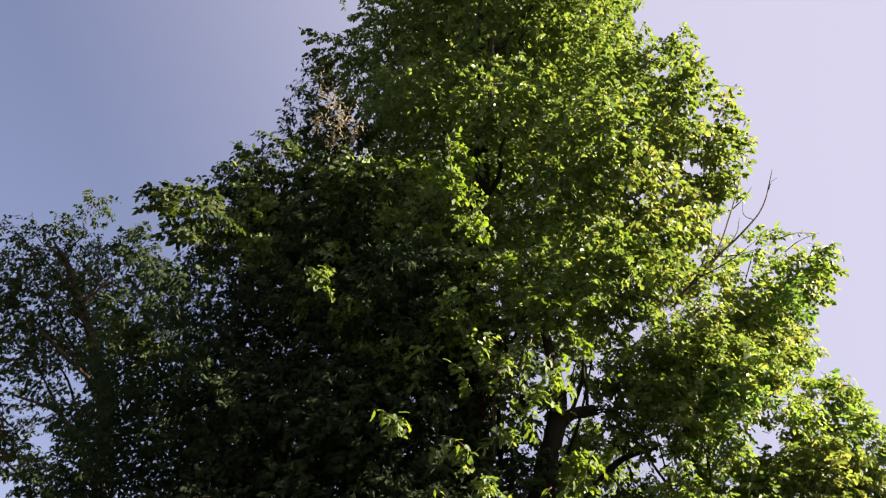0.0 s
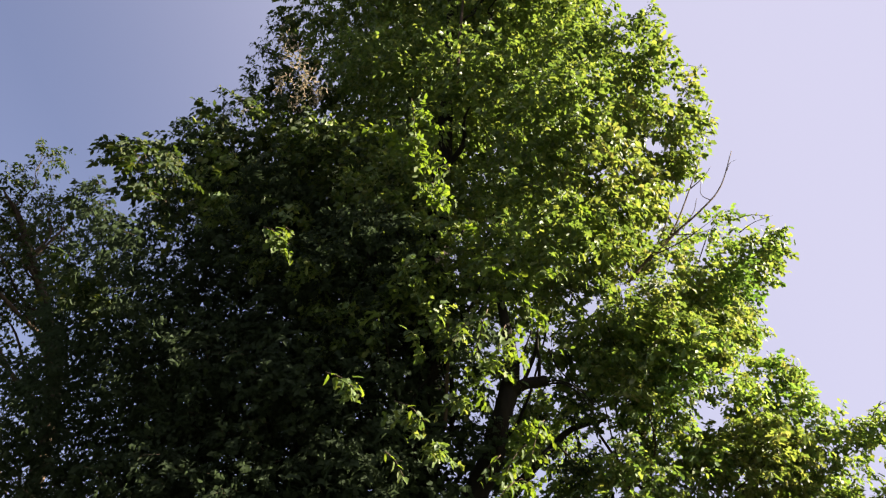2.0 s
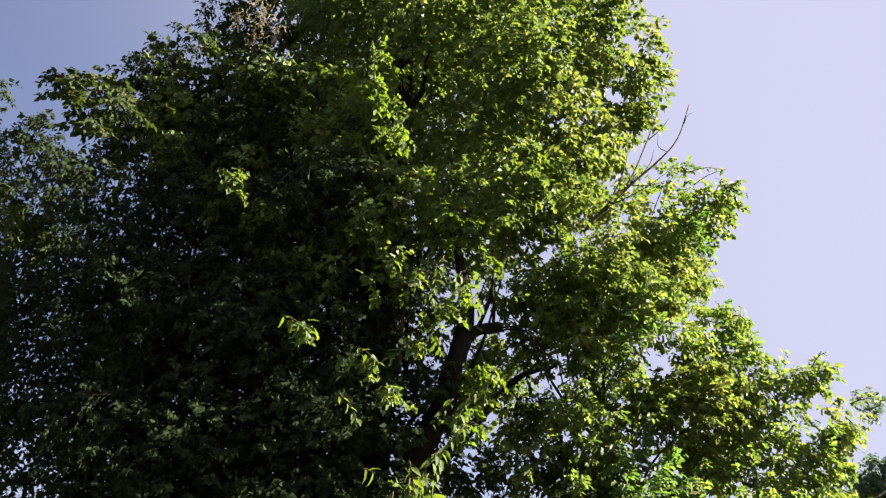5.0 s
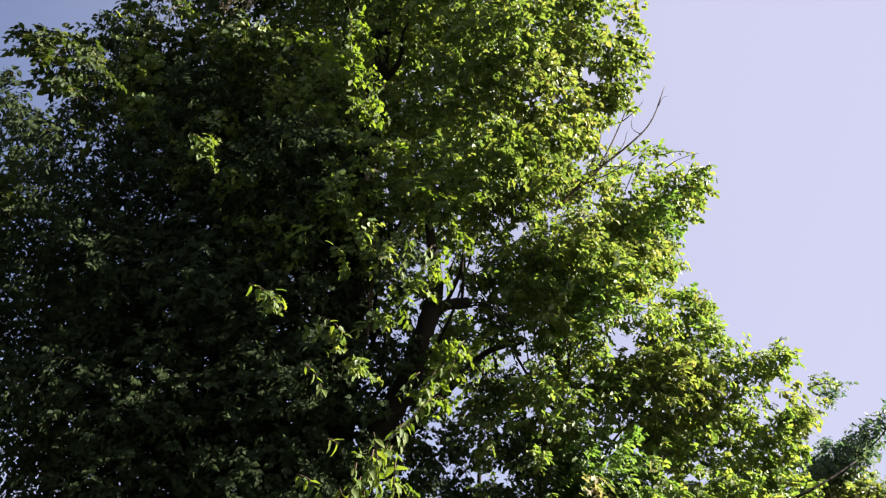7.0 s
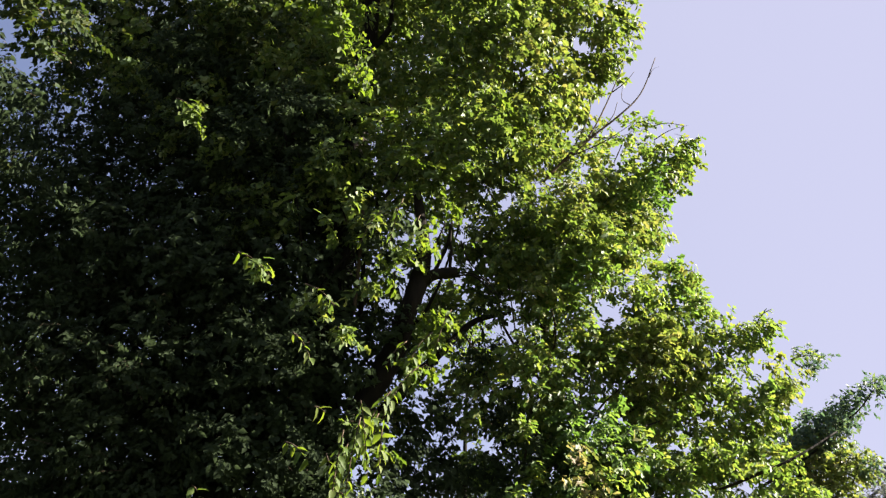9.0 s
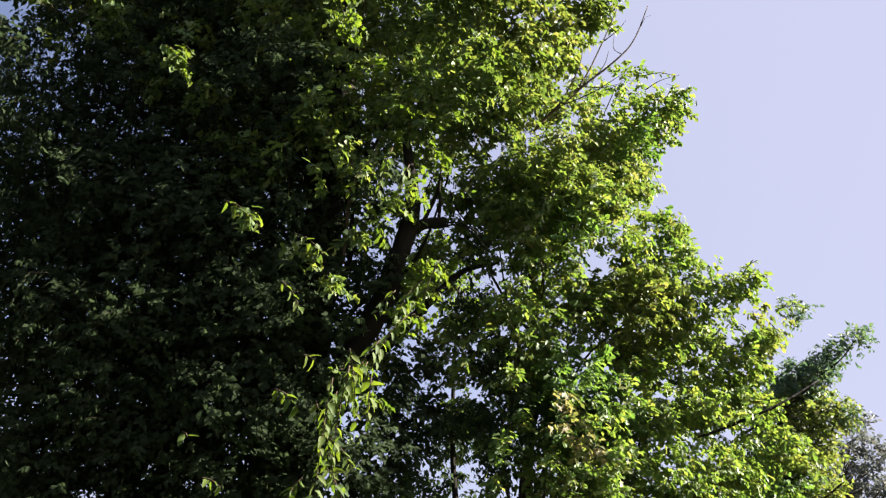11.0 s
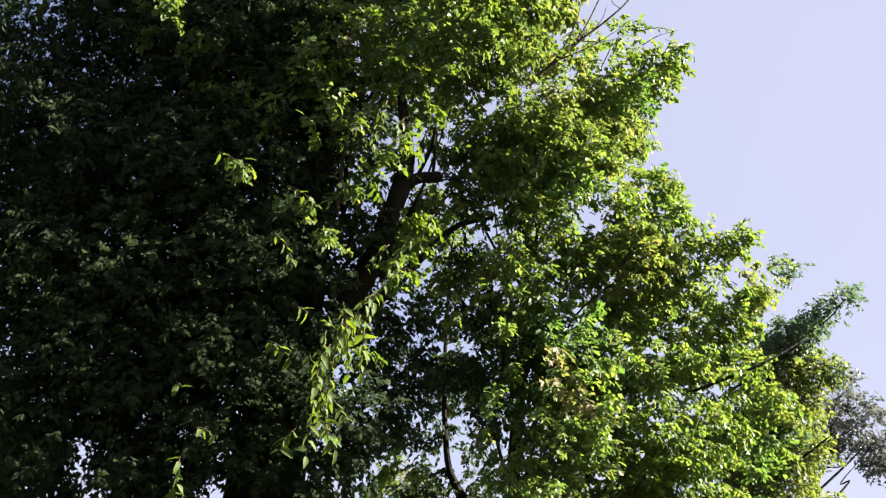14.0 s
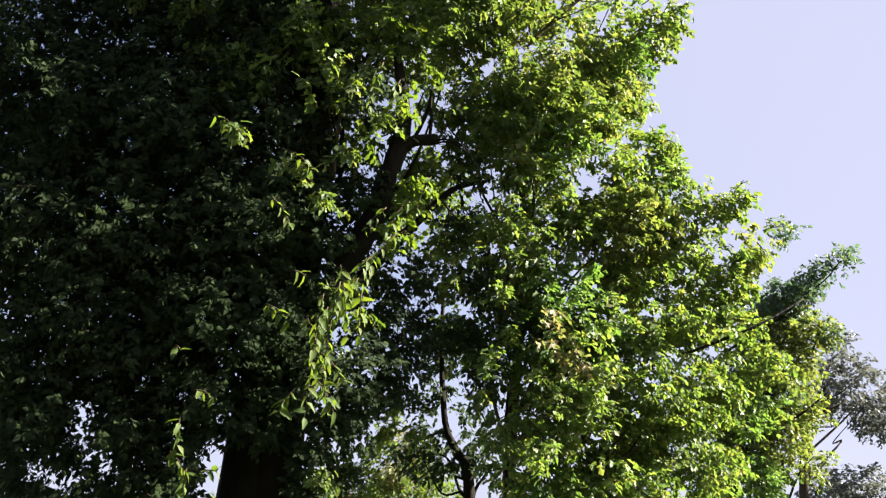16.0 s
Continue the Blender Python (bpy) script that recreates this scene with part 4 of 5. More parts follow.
TALL_UPPER = [
    (-5.17, 8.78, 11.47, 0.34), (-4.53, 8.97, 12.34, 0.33), (-3.34, 8.70, 11.31, 0.38), (-2.93, 8.87, 11.32, 0.37), (-2.04, 8.80, 10.85, 0.34), (-5.20, 9.07, 10.72, 0.43), (-4.63, 8.96, 10.77, 0.42), (-3.79, 9.02, 11.02, 0.40), (-2.78, 8.75, 10.22, 0.41), (-2.34, 8.75, 9.91, 0.39), (-4.57, 8.77, 9.81, 0.41), (-3.64, 8.94, 9.73, 0.41), (-3.08, 9.06, 9.48, 0.35), (-2.50, 9.08, 9.33, 0.38), (-1.72, 9.08, 9.40, 0.33), (-3.89, 8.88, 8.96, 0.40), (-3.09, 8.82, 8.52, 0.43), (-2.40, 8.86, 8.67, 0.41), (-1.73, 8.80, 8.29, 0.43), (-1.30, 8.78, 8.95, 0.34), (-2.13, 8.82, 7.73, 0.40), (-2.70, 8.98, 7.76, 0.41),
]

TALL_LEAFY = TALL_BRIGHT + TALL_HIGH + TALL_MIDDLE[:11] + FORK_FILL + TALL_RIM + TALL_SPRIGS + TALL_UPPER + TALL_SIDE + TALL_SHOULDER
TALL_VINES = TALL_MIDDLE[11:] + TALL_LOW + TALL_SKIRT + TALL_FILL + TALL_HEM + TALL_LOWEST + TALL_FOOT + TALL_BASE + TRUNK_VINES + FORK_BACK + TALL_SLOPE + TALL_LEFT + TALL_EDGE + SHADE_CURTAIN + VINE_HEM + VINE_FRONT + TALL_CORE
leafy_count = len(TALL_LEAFY)

# openings in the hanging vines where the sky comes through: both ends and radius
VINE_GAPS = [
    (-3.53, 8.20, 3.26, -5.59, 13.00, 4.24, 0.15),
    (-3.50, 8.20, 3.06, -5.56, 13.00, 3.92, 0.14),
    (-3.51, 8.20, 2.94, -5.57, 13.00, 3.72, 0.09),
    (-3.89, 8.20, 2.68, -6.17, 13.00, 3.31, 0.13),
    (-3.66, 8.20, 2.55, -5.81, 13.00, 3.11, 0.13),
    (-3.98, 8.20, 2.88, -6.32, 13.00, 3.63, 0.09),
    (-3.23, 8.20, 2.76, -5.11, 13.00, 3.44, 0.12),
    (-3.18, 8.20, 2.64, -5.04, 13.00, 3.26, 0.09),
    (-3.96, 8.20, 3.70, -6.28, 13.00, 4.93, 0.09),
    (-2.41, 8.20, 3.38, -3.82, 13.00, 4.42, 0.09),
    (-2.15, 8.20, 3.42, -3.41, 13.00, 4.49, 0.08),
    (-2.57, 8.20, 3.38, -4.07, 13.00, 4.42, 0.08),
    (-2.25, 8.20, 2.72, -3.56, 13.00, 3.38, 0.14),
    (-2.23, 8.20, 2.58, -3.54, 13.00, 3.16, 0.14),
    (-1.99, 8.20, 2.91, -3.16, 13.00, 3.68, 0.09),
    (-3.54, 8.20, 4.33, -5.61, 13.00, 5.93, 0.08),
    (-1.82, 8.20, 3.79, -2.89, 13.00, 5.07, 0.07),
]


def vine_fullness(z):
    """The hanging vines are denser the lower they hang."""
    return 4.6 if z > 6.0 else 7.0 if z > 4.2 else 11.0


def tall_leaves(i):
    """Yellow-green on the sunlit sprigs that stand out, olive on some outer boughs; shade is coloured in: darker on the
    flank, darkest on the vines.
    """
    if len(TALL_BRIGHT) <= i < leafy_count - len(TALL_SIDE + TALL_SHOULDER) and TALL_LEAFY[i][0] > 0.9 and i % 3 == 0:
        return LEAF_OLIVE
    return LEAF_YELLOW if i < len(TALL_BRIGHT) else LEAF_TALL if i < leafy_count - len(TALL_SIDE + TALL_SHOULDER) else LEAF_SHADED if i < leafy_count else LEAF_VINE_SHADE


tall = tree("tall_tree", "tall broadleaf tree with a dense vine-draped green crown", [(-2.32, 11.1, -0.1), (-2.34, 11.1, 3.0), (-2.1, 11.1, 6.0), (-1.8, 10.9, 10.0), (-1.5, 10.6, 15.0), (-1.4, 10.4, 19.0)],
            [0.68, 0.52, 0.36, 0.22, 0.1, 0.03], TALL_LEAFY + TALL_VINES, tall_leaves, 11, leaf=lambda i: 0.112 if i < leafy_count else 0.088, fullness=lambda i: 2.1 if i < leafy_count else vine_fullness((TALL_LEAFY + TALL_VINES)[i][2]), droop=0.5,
            bark=BARK_SHADED, limbs=lambda i: 0.35 if i < leafy_count else 0.85, level=lambda i: 0.3 if i < leafy_count else 0.7, shape=lambda i: NARROW if i >= leafy_count else PLAIN if TALL_LEAFY[i][2] > 10.0 else BROAD,
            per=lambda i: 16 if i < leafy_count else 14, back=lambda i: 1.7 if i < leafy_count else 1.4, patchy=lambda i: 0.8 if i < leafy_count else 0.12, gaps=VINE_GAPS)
RIGHT_TIPS = [
    (2.0, 9.9, 7.5, 0.5), (2.3, 9.95, 7.2, 0.45), (1.7, 9.85, 7.1, 0.4), (2.2, 9.95, 7.9, 0.4), (3.47, 11.40, 7.83, 0.20), (3.59, 11.40, 7.39, 0.20), (4.33, 11.40, 7.06, 0.18), (4.63, 11.40, 7.10, 0.14), (4.68, 11.40, 6.82, 0.20), (4.94, 11.40, 6.59, 0.16), (4.64, 11.40, 6.23, 0.16), (4.37, 11.40, 6.09, 0.14), (3.99, 11.40, 7.06, 0.20), (3.80, 11.40, 6.96, 0.22), (3.12, 11.40, 7.88, 0.20), (3.24, 11.40, 8.23, 0.16), (4.07, 11.40, 5.69, 0.20), (4.32, 11.40, 5.69, 0.20),
]
RIGHT_FLANK = [
    (3.95, 12.10, 5.43, 0.30), (4.31, 12.10, 5.61, 0.30), (4.61, 12.10, 5.25, 0.30), (4.89, 12.10, 4.86, 0.28), (4.28, 12.10, 4.73, 0.35), (4.61, 12.10, 4.40, 0.30), (3.97, 12.10, 4.90, 0.30), (4.96, 12.10, 4.52, 0.22), (4.19, 12.10, 4.02, 0.35), (4.56, 12.10, 3.82, 0.30), (3.72, 12.10, 4.22, 0.35), (3.44, 12.10, 4.64, 0.30), (5.01, 12.10, 4.07, 0.25), (1.41, 12.10, 4.05, 0.30), (1.73, 12.10, 3.89, 0.30), (1.18, 12.10, 4.38, 0.25),
]
RIGHT_FRONT = [
    (0.51, 9.40, 4.52, 0.24), (0.90, 9.40, 4.38, 0.26), (1.34, 9.40, 4.55, 0.26), (1.76, 9.40, 4.34, 0.26), (2.07, 9.40, 4.59, 0.24), (0.63, 9.40, 4.01, 0.24), (1.08, 9.40, 3.91, 0.26), (1.47, 9.40, 4.01, 0.22), (1.93, 9.40, 3.94, 0.26), (1.64, 9.40, 3.61, 0.22), (0.76, 9.40, 3.17, 0.24), (1.04, 9.40, 2.98, 0.24), (0.61, 9.40, 3.39, 0.20),
]
RIGHT_LOBES = RIGHT_FRONT + RIGHT_FLANK + RIGHT_TIPS + RIGHT_TREE + RIGHT_MIDDLE + RIGHT_FILL + RIGHT_EDGE + RIGHT_CORE


def right_leaves(i):
    """A few boughs are fresher or more olive than the rest."""
    if i in (2, 7):
        return LEAF_PALE
    return LEAF_FRESH if i % 9 == 4 and i > 12 else LEAF_OLIVE if i % 6 == 2 and RIGHT_LOBES[i][2] > 4.5 else LEAF_RIGHT


right = tree("sunlit_tree", "sunlit broadleaf tree with bright yellow-green leaves", [(0.96, 12.6, -0.1), (0.96, 12.6, 3.0), (1.25, 12.4, 6.0), (1.3, 11.6, 9.3)],
             [0.11, 0.09, 0.07, 0.03], RIGHT_LOBES, right_leaves, 23, leaf=0.102, fullness=lambda i: 1.7 if RIGHT_LOBES[i][2] > 8.7 else 3.2, limbs=0.55, shape=BROAD, per=15, patchy=0.92)


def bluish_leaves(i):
    """Haze coloured bluish into the reaching tip, olive on the sunny low boughs."""
    return LEAF_OLIVE if i in (3, 4, 6, 8, 11, 14) else LEAF_FRESH if i in (5, 7, 13) else LEAF_HAZY


bluish = tree("distant_tree", "broadleaf tree with haze coloured into its bluish-green tips, olive lower boughs", [(7.2, 19.0, -0.1), (7.2, 19.0, 3.5), (7.6, 18.8, 8.0)], [0.2, 0.15, 0.03], BLUISH_TREE + BLUISH_TIPS, bluish_leaves, 31, leaf=0.11, fullness=5.0, droop=0.3, bark=BARK_SHADED)
tree("far_tree", "distant tree with haze coloured into its dull bluish-grey leaves", [(12.2, 29.8, -0.1), (12.3, 29.6, 4), (12.9, 29.6, 7), (14.2, 30.2, 8.6)], [0.2, 0.16, 0.1, 0.03], FAR_TREE + FAR_FILL, lambda i: LEAF_FAR_HAZY, 37, leaf=0.15, fullness=3.2, droop=0.2)
left = tree("left_tree", "open-crowned tree with sparse leaves darkened for shade and brown branches", [(-10.96, 15.03, -0.1), (-10.96, 15.03, 5.0), (-10.96, 15.03, 10.54), (-12.47, 14.07, 14.57), (-13.18, 13.55, 15.78)],
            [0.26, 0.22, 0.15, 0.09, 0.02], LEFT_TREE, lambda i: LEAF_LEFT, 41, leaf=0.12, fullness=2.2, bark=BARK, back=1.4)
# stem and clump stand against the light: their shade is put into the colour
tree("slim_tree", "slim young tree, backlit clump round its stem coloured dark, sunlit top", [(0.47, 15.0, -0.1), (0.46, 15.0, 3.2), (0.2, 15.0, 3.85), (0.02, 15.0, 4.5), (-0.01, 15.1, 6.4), (0.2, 15.3, 9.8)], [0.12, 0.1, 0.075, 0.055, 0.035, 0.015], SLIM_TREE + SLIM_CLUMP + SLIM_TOP, lambda i: LEAF_VINE_SHADE if i < len(SLIM_TREE + SLIM_CLUMP) else LEAF_YELLOW, 47, leaf=0.11, fullness=lambda i: 5.0 if i < len(SLIM_TREE + SLIM_CLUMP) else 2.5, bark=BARK_SHADED, shape=PLAIN)
shrub = tree("shrub", "distant sunlit shrub with yellow-green leaves", [(-1.49, 24.8, -0.1), (-1.49, 24.8, 1.4), (-1.24, 24.8, 3.34)], [0.12, 0.1, 0.03], SHRUB + SHRUB_TOP, lambda i: LEAF_PALE if i % 5 == 3 else LEAF_YELLOW, 53, leaf=0.12, fullness=2.5, category="shrub", shape=PLAIN)

# ---- an unseen leafy screen, added behind the viewpoint to block the low sky ----
def wood_edge():
    rng = np.random.default_rng(5)
    n = 26000
    bearing = np.radians(rng.uniform(118, 312, n))
    away = 17 + 3.5 * rng.random(n)
    top = 9.5 + 2.0 * np.sin(bearing * 9) + 1.2 * np.sin(bearing * 23 + 1)
    # taller on the left, to cut the skylight on the hanging vines
    top += 5.0 * np.clip((np.degrees(bearing) - 225) / 25, 0, 1)
    p = np.stack([away * np.sin(bearing), away * np.cos(bearing), top * rng.random(n) ** 0.8], -1)
    size = rng.uniform(0.25, 0.5, n)
    v, f = leaves(p, unit(rng.normal(size=(n, 3)) + (0, 0, -0.4)), unit(rng.normal(size=(n, 3)) + (0, 0, 0.6)), size, size * 0.75, NARROW)
    tagged(new("wood_edge", mesh_of("wood_edge", v, f, LEAF_VINE_SHADE)), "unseen leafy screen that keeps low sky off the trees", "woodland", "", "stuff")


wood_edge()

# ---- bare limbs and single leaves ----
def onto(parent, pts):
    return [np.array(p) - np.array(parent.location) for p in pts]


limb("limb", onto(tall, [(-2.20, 11.1, 4.6), (-1.60, 10.4, 5.0), (-0.90, 9.90, 6.05), (-0.76, 9.70, 6.42), (-0.63, 9.60, 6.75), (-0.54, 9.60, 7.13), (-0.54, 9.50, 7.60), (-0.63, 9.50, 8.35)]), [0.21, 0.17, 0.15, 0.135, 0.125, 0.115, 0.09, 0.05], BARK_SHADED, tall, "thick limb, bark coloured dark for shade", sides=14, seed=3)
limb("stub", onto(tall, [(-0.61, 9.60, 6.88), (-0.41, 9.56, 6.98), (-0.21, 9.52, 6.99), (-0.07, 9.50, 6.99)]), [0.09, 0.078, 0.075, 0.066], BARK_SHADED, tall, "sawn-off branch stub", sides=12, seed=5, rough=0.15)
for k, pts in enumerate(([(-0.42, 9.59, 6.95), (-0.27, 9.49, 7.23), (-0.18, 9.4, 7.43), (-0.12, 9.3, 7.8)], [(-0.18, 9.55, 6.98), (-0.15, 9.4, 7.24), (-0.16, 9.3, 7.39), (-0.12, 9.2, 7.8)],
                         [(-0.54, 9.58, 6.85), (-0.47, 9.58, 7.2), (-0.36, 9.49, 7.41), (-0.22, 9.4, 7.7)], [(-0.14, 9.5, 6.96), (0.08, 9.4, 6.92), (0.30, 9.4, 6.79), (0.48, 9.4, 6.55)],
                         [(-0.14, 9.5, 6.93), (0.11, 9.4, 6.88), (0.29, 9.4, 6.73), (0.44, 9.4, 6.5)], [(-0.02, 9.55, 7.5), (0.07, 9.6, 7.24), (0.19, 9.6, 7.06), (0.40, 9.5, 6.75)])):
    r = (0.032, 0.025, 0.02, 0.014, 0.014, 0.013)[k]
    limb("sprout", onto(tall, pts), [r, r * 0.9, r * 0.75, r * 0.4], BARK_SHADED, tall, sides=6, seed=20 + k)
limb("limb", onto(tall, [(-2.15, 11.1, 4.8), (-1.1, 10.6, 5.5), (-0.35, 10.29, 6.16), (-0.06, 10.5, 6.57), (0.2, 10.6, 6.83), (0.68, 10.78, 7.03)]), [0.13, 0.09, 0.06, 0.05, 0.042, 0.02], BARK_SHADED, tall, sides=9, seed=9)
for k, (pts, r) in enumerate((([(-1.1, 10.0, 16.4), (-1.2, 9.9, 14.5), (-1.25, 9.92, 13.1)], 0.035), ([(-1.34, 9.3, 8.1), (-1.33, 9.3, 7.4), (-1.4, 9.5, 6.4)], 0.025))):
    limb("limb", onto(tall, pts), [r * 0.7, r, r], BARK, tall, "pale upright stem", sides=7, seed=60 + k)
for k, (pts, r) in enumerate((([(1.21, 10.03, 8.81), (1.72, 10.0, 9.36), (2.42, 9.9, 9.92), (2.81, 9.9, 10.37), (3.1, 9.82, 11.02)], 0.026), ([(1.57, 10.08, 9.2), (2.0, 10.0, 9.7), (2.39, 10.02, 10.51), (2.65, 9.95, 11.1)], 0.02),
                              ([(2.4, 10.02, 10.5), (2.61, 9.96, 10.65), (2.76, 9.92, 10.83)], 0.011), ([(1.92, 9.92, 9.54), (2.21, 9.8, 9.41), (2.52, 9.7, 9.41)], 0.011),
                              ([(2.61, 9.86, 10.08), (2.5, 9.89, 10.24), (2.54, 9.88, 10.52)], 0.008), ([(2.8, 9.6, 9.2), (3.02, 9.53, 9.31), (3.28, 9.45, 9.34)], 0.009),
                              ([(1.3, 9.95, 8.9), (1.75, 9.85, 9.25), (2.25, 9.8, 9.75), (2.4, 9.8, 10.1)], 0.014), ([(1.55, 9.95, 9.1), (1.9, 9.85, 9.75), (2.05, 9.85, 10.3)], 0.012), ([(1.6, 9.9, 9.15), (2.1, 9.75, 9.3), (2.6, 9.65, 9.6)], 0.012), ([(2.96, 9.86, 10.65), (3.04, 9.85, 10.8), (3.14, 9.84, 10.85)], 0.006))):
    limb("bare_twig", onto(right, pts), [r * (1 - 0.75 * q / (len(pts) - 1)) for q in range(len(pts))], TWIG, right, "leafless dead twig", sides=6, seed=70 + k)
for k, (pts, r) in enumerate((([(1.37, 11.12, 4.75), (1.73, 10.56, 4.87), (2.14, 10.69, 5.19), (2.67, 11.08, 5.49)], 0.022), ([(3.33, 11.53, 4.62), (3.91, 11.24, 4.79), (4.49, 11.24, 5.03), (5.21, 11.47, 5.45)], 0.022), ([(0.79, 11.17, 0.0), (0.83, 11.17, 2.94), (0.84, 11.27, 3.54), (0.92, 11.56, 4.23)], 0.03))):
    limb("limb", onto(right, pts), [r, r, r * 0.8, r * 0.5], BARK_SHADED, right, sides=7, seed=80 + k)
for k, pts in enumerate(([(7.15, 18.14, 4.73), (7.76, 18.0, 5.07), (8.42, 17.92, 5.55)], [(6.24, 17.95, 6.4), (7.59, 18.0, 7.2), (8.54, 18.1, 8.08)])):
    limb("limb", onto(bluish, pts), [0.032, 0.026, 0.014], BARK_SHADED, bluish, sides=7, seed=90 + k)
for k, (pts, r) in enumerate((([(-11.0, 14.75, 11.24), (-11.39, 14.32, 12.56), (-11.74, 14.04, 13.23), (-12.06, 13.76, 13.58)], 0.065), ([(-11.25, 14.56, 11.76), (-11.77, 13.89, 12.18), (-12.27, 13.3, 12.65)], 0.055), ([(-11.05, 14.72, 10.25), (-11.33, 14.25, 10.52), (-11.72, 13.92, 10.88), (-12.39, 13.33, 10.99)], 0.055))):
    limb("limb", onto(left, pts), [r, r * 0.9, r * 0.7, r * 0.4][:len(pts)], BARK, left, "brown sunlit branch", sides=8, seed=100 + k)


def single_leaf(seed, mat):
    """One larger leaf of unit length: folded at the midrib, wavy margin, drooping tip."""
    rng = np.random.default_rng(seed)
    v, f = [], []
    stations = (0.0, 0.12, 0.3, 0.5, 0.7, 0.88, 1.0)
    for i, u in enumerate(stations):
        w = 0.30 * math.sin(math.pi * min(1, u ** 0.75)) ** 0.8 * (1 + 0.12 * rng.normal())
        z = -0.28 * u * u
        v += [(u, -max(w, 0.01), z + 0.10 * w / 0.3 + 0.02 * rng.normal()), (u, 0, z), (u, max(w, 0.01), z + 0.10 * w / 0.3 + 0.02 * rng.normal())]
        if i:
            a = 3 * i - 3
            f += [(a, a + 3, a + 1), (a + 1, a + 3, a + 4), (a + 1, a + 4, a + 2), (a + 2, a + 4, a + 5)]
    return mesh_of("leaf", np.array(v), np.array(f), mat)


LARGE = {m.name: [single_leaf(200 + q, m) for q in range(4)] for m in (LEAF_TALL, LEAF_RIGHT, LEAF_YELLOW, LEAF_SHADED)}


def leafy_twig(parent, start, end, count, size, mat, rng, droop=0.6, slim=1.0):
    """A twig with single leaves set along it on both sides."""
    a, c = onto(parent, [start, end])
    b = (a + c) / 2 + (0, 0, 0.12 * np.linalg.norm(c - a))
    twig = limb("twig", [a, b, c], [0.008, 0.006, 0.003], TWIG, parent, sides=5, steps=3)
    d = unit(c - a)
    across = unit(np.cross(d, (0.2, 1.0, 0.3)))
    for k in range(count):
        s = (k + 0.6) / count
        p = (1 - s) ** 2 * a + 2 * s * (1 - s) * b + s * s * c
        turn = 1 if k % 2 else -1
        along = unit(d * 0.5 + across * turn * 0.7 + rng.normal(size=3) * 0.4 + (0, 0, -droop))
        up = unit(np.array((0.35, -0.35, 0.8)) + rng.normal(size=3) * 0.4)
        side = unit(np.cross(up, along))
        up = np.cross(along, side)
        z = size * rng.uniform(0.7, 1.25)
        ob = part("leaf", LARGE[mat.name][int(rng.integers(4))], twig)
        m = Matrix(((along[0], side[0], up[0], p[0]), (along[1], side[1], up[1], p[1]), (along[2], side[2], up[2], p[2]), (0, 0, 0, 1)))
        ob.matrix_basis = m @ Matrix.Diagonal((z, z * slim, z, 1))


HANGING = [
    (-2.74, 8.70, 3.22, -2.72, 8.65, 2.87, 8),
    (-2.80, 8.70, 2.88, -2.58, 8.65, 2.59, 8),
    (-2.62, 8.70, 3.52, -2.39, 8.65, 3.41, 4),
    (-2.88, 8.70, 4.01, -2.79, 8.65, 3.92, 2),
    (-2.58, 8.60, 2.70, -2.58, 8.55, 2.42, 7),
    (-1.02, 7.73, 4.56, -0.91, 7.66, 3.78, 11),
    (-1.00, 7.64, 4.35, -1.12, 7.53, 3.27, 16),
    (-1.14, 7.53, 4.19, -1.23, 7.41, 2.96, 19),
    (-1.30, 7.60, 3.99, -1.03, 7.54, 3.01, 14),
    (-0.81, 7.86, 4.31, -0.82, 7.77, 3.81, 6),
    (-1.70, 7.61, 4.11, -1.46, 7.56, 3.92, 6),
    (-1.82, 7.99, 5.43, -1.58, 7.94, 5.08, 5),
    (-1.79, 8.22, 6.14, -1.43, 8.18, 5.85, 7),
    (-2.44, 7.64, 6.23, -2.00, 7.65, 5.88, 9),
    (-1.48, 7.76, 4.51, -1.37, 7.78, 4.46, 3),
    (-2.48, 8.65, 2.66, -2.29, 8.70, 2.68, 7),
    (-0.75, 7.97, 4.74, -1.04, 7.83, 4.09, 12),
    (-1.12, 7.73, 4.12, -1.23, 7.62, 3.59, 11),
    (-1.18, 7.72, 3.67, -0.92, 7.66, 3.36, 9),
    (-1.39, 7.69, 3.29, -1.50, 7.57, 3.06, 8),
    (-1.19, 7.72, 3.40, -1.00, 7.65, 3.07, 8),
]
LIT_TALL = [
    (-0.97, 8.34, 7.20, -1.19, 8.22, 6.66, 8),
    (-0.71, 8.37, 7.39, -0.85, 8.26, 6.69, 10),
    (-0.51, 8.49, 7.22, -0.63, 8.38, 6.69, 8),
    (-0.11, 9.20, 7.20, 0.28, 9.09, 7.18, 7),
    (-2.09, 7.95, 10.60, -1.48, 7.98, 10.24, 10),
    (-1.69, 8.05, 11.03, -1.57, 7.86, 9.80, 14),
    (-3.40, 7.51, 8.31, -3.14, 7.49, 8.08, 7),
    (-1.35, 7.90, 9.16, -1.20, 7.82, 8.76, 8),
    (-0.94, 8.55, 9.05, -0.86, 8.46, 8.56, 7),
    (1.40, 9.47, 10.42, 1.47, 9.37, 9.95, 8),
    (-0.85, 8.96, 7.65, -0.80, 8.86, 7.24, 8),
    (-0.14, 8.80, 6.08, -0.33, 8.70, 5.52, 8),
    (-0.37, 8.80, 5.79, -0.65, 8.70, 5.31, 9),
    (-0.52, 8.80, 5.36, -0.82, 8.70, 4.90, 9),
    (-0.77, 8.80, 5.08, -0.94, 8.70, 4.57, 9),
    (-0.95, 8.80, 4.81, -1.11, 8.70, 4.32, 9),
    (-0.66, 8.80, 5.68, -0.90, 8.70, 5.31, 7),
]
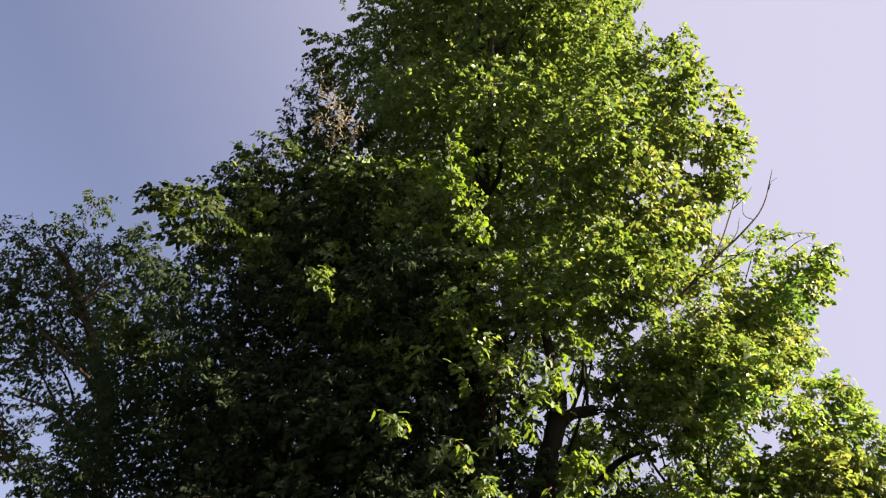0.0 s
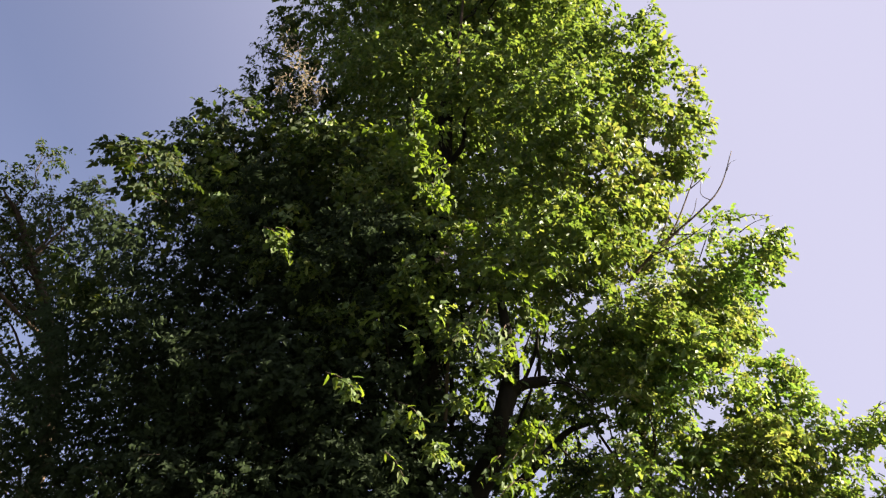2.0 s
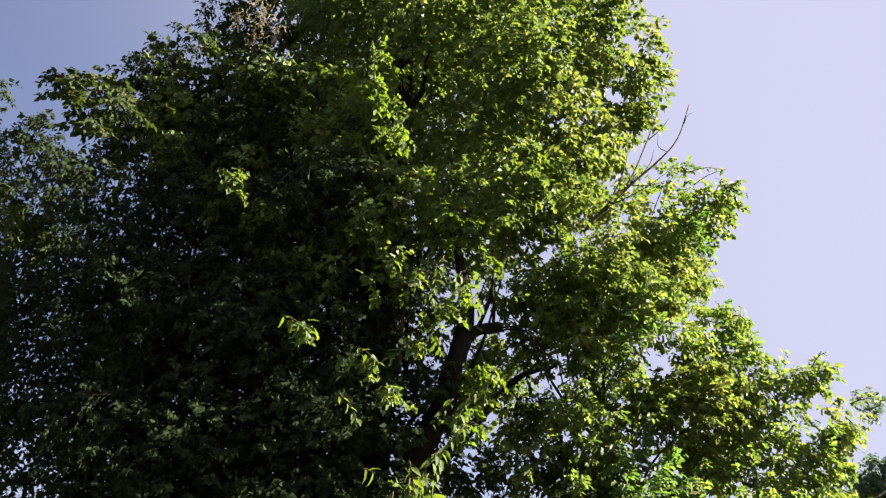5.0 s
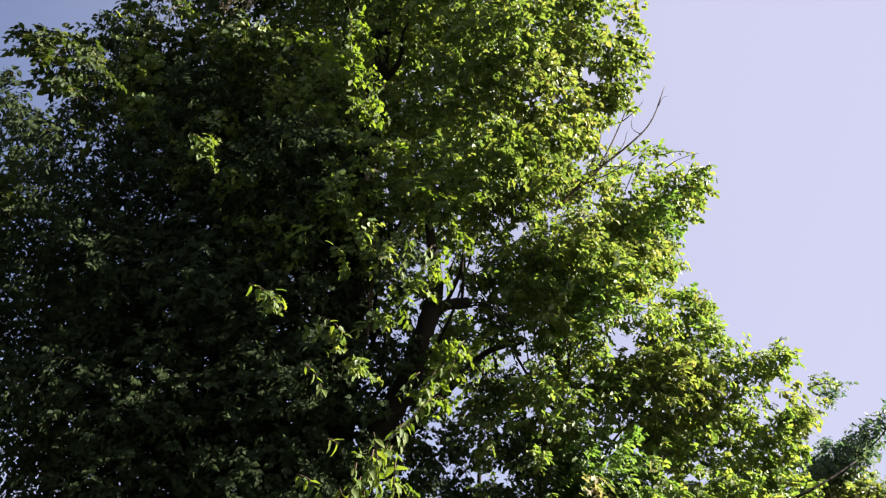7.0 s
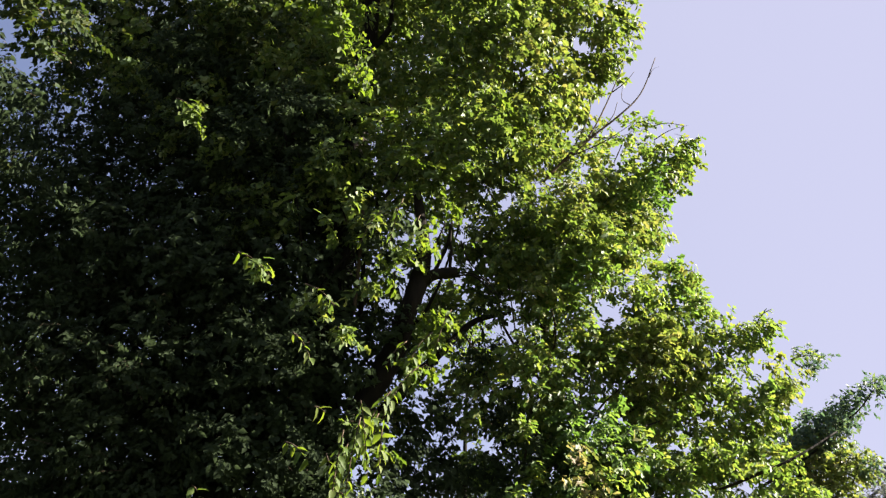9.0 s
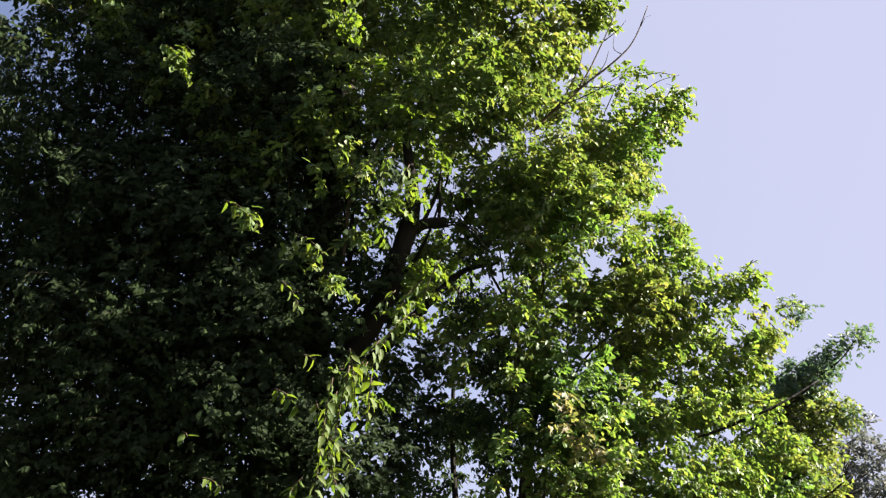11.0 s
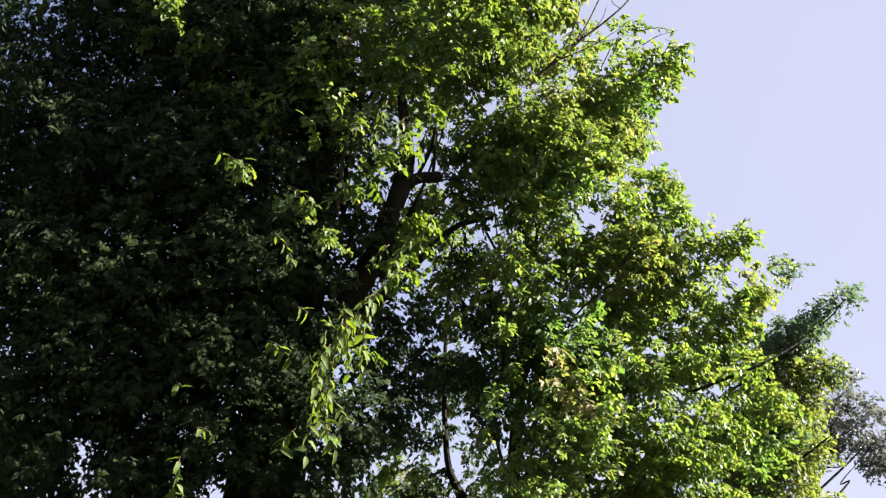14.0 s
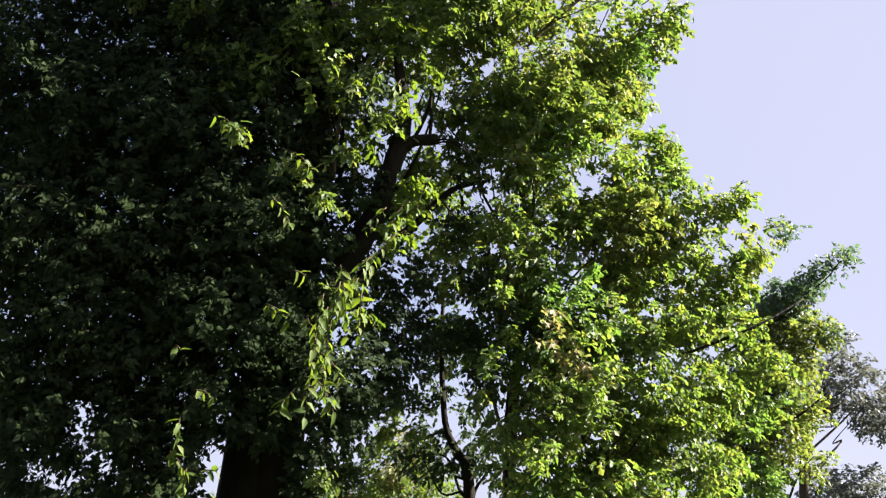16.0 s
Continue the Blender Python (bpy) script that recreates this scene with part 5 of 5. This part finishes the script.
TIPS_TALL = [
    (2.48, 10.05, 13.42, 3.06, 9.78, 13.01, 9),
    (2.53, 10.04, 12.20, 3.00, 9.80, 11.77, 10),
    (2.66, 10.01, 12.85, 2.73, 9.88, 12.32, 7),
    (2.17, 10.22, 15.02, 2.54, 10.03, 14.73, 7),
    (1.74, 10.32, 15.73, 1.93, 10.17, 15.89, 6),
    (0.40, 10.38, 17.04, 0.93, 10.23, 16.91, 7),
    (-4.43, 9.27, 16.12, -4.64, 9.06, 15.59, 7),
    (-4.54, 8.99, 14.21, -4.61, 8.84, 13.79, 7),
    (-4.22, 9.48, 17.18, -4.27, 9.35, 17.43, 5),
]
TIPS_RIGHT = [
    (2.95, 9.74, 9.12, 3.35, 9.50, 8.84, 9),
    (2.84, 9.77, 9.59, 3.26, 9.53, 9.39, 8),
    (2.92, 9.75, 8.73, 3.20, 9.55, 8.41, 9),
    (2.67, 9.92, 8.32, 2.86, 9.78, 7.73, 8),
    (3.98, 10.24, 6.60, 4.13, 10.08, 6.68, 7),
    (4.24, 10.14, 5.97, 4.56, 9.89, 5.88, 9),
    (4.15, 10.18, 5.82, 4.21, 10.04, 5.49, 7),
    (2.07, 9.96, 10.39, 2.28, 9.81, 10.26, 7),
    (3.09, 10.13, 7.33, 3.22, 9.98, 7.11, 6),
]
TIPS_LEFT = [
    (-12.91, 14.11, 16.75, -13.07, 13.99, 18.05, 9),
    (-12.86, 14.17, 17.31, -12.54, 14.46, 17.58, 6),
    (-13.73, 13.33, 16.19, -13.85, 13.21, 16.51, 6),
]
rng = np.random.default_rng(77)
for rows, parent, size, mat in ((HANGING, tall, 0.125, LEAF_YELLOW), (LIT_TALL, tall, 0.12, LEAF_YELLOW), (TIPS_TALL, tall, 0.095, LEAF_TALL), (TIPS_RIGHT, right, 0.09, LEAF_RIGHT), (TIPS_LEFT, left, 0.11, LEAF_SHADED)):
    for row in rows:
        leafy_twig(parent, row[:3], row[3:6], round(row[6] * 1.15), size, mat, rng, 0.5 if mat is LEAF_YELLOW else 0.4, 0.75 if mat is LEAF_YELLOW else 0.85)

# dry seed tufts high on the shaded flank
def seed_tuft(parent, centre, r, count):
    p = rng.normal(size=(count, 3)) * r * (0.5, 0.35, 0.9)
    along = unit(rng.normal(size=(count, 3)) * (0.6, 0.6, 0.4) + (0, 0, -0.6))
    v, f = leaves(p + np.array(centre) - np.array(parent.location), along, unit(rng.normal(size=(count, 3))), rng.uniform(0.05, 0.12, count), rng.uniform(0.02, 0.045, count))
    part("seed_tuft", mesh_of("seed_tuft", v, f, SEED_TUFT), parent, "dry pinkish-brown hanging seed tuft", "stuff")


for x, y, z, r in ((-4.05, 8.90, 13.63, 0.20), (-3.80, 8.90, 12.94, 0.24), (-4.25, 8.90, 14.10, 0.14), (-3.53, 8.90, 12.43, 0.20), (-4.21, 8.90, 12.89, 0.16), (-4.76, 8.90, 12.33, 0.12), (-3.84, 8.90, 12.29, 0.16)):
    seed_tuft(tall, (x, y, z), r, int(1700 * r * r))
for x, y, z, r in ((-0.93, 24.3, 4.95, 0.56), (-0.68, 24.3, 4.08, 0.5)):
    seed_tuft(shrub, (x, y, z), r, 400)
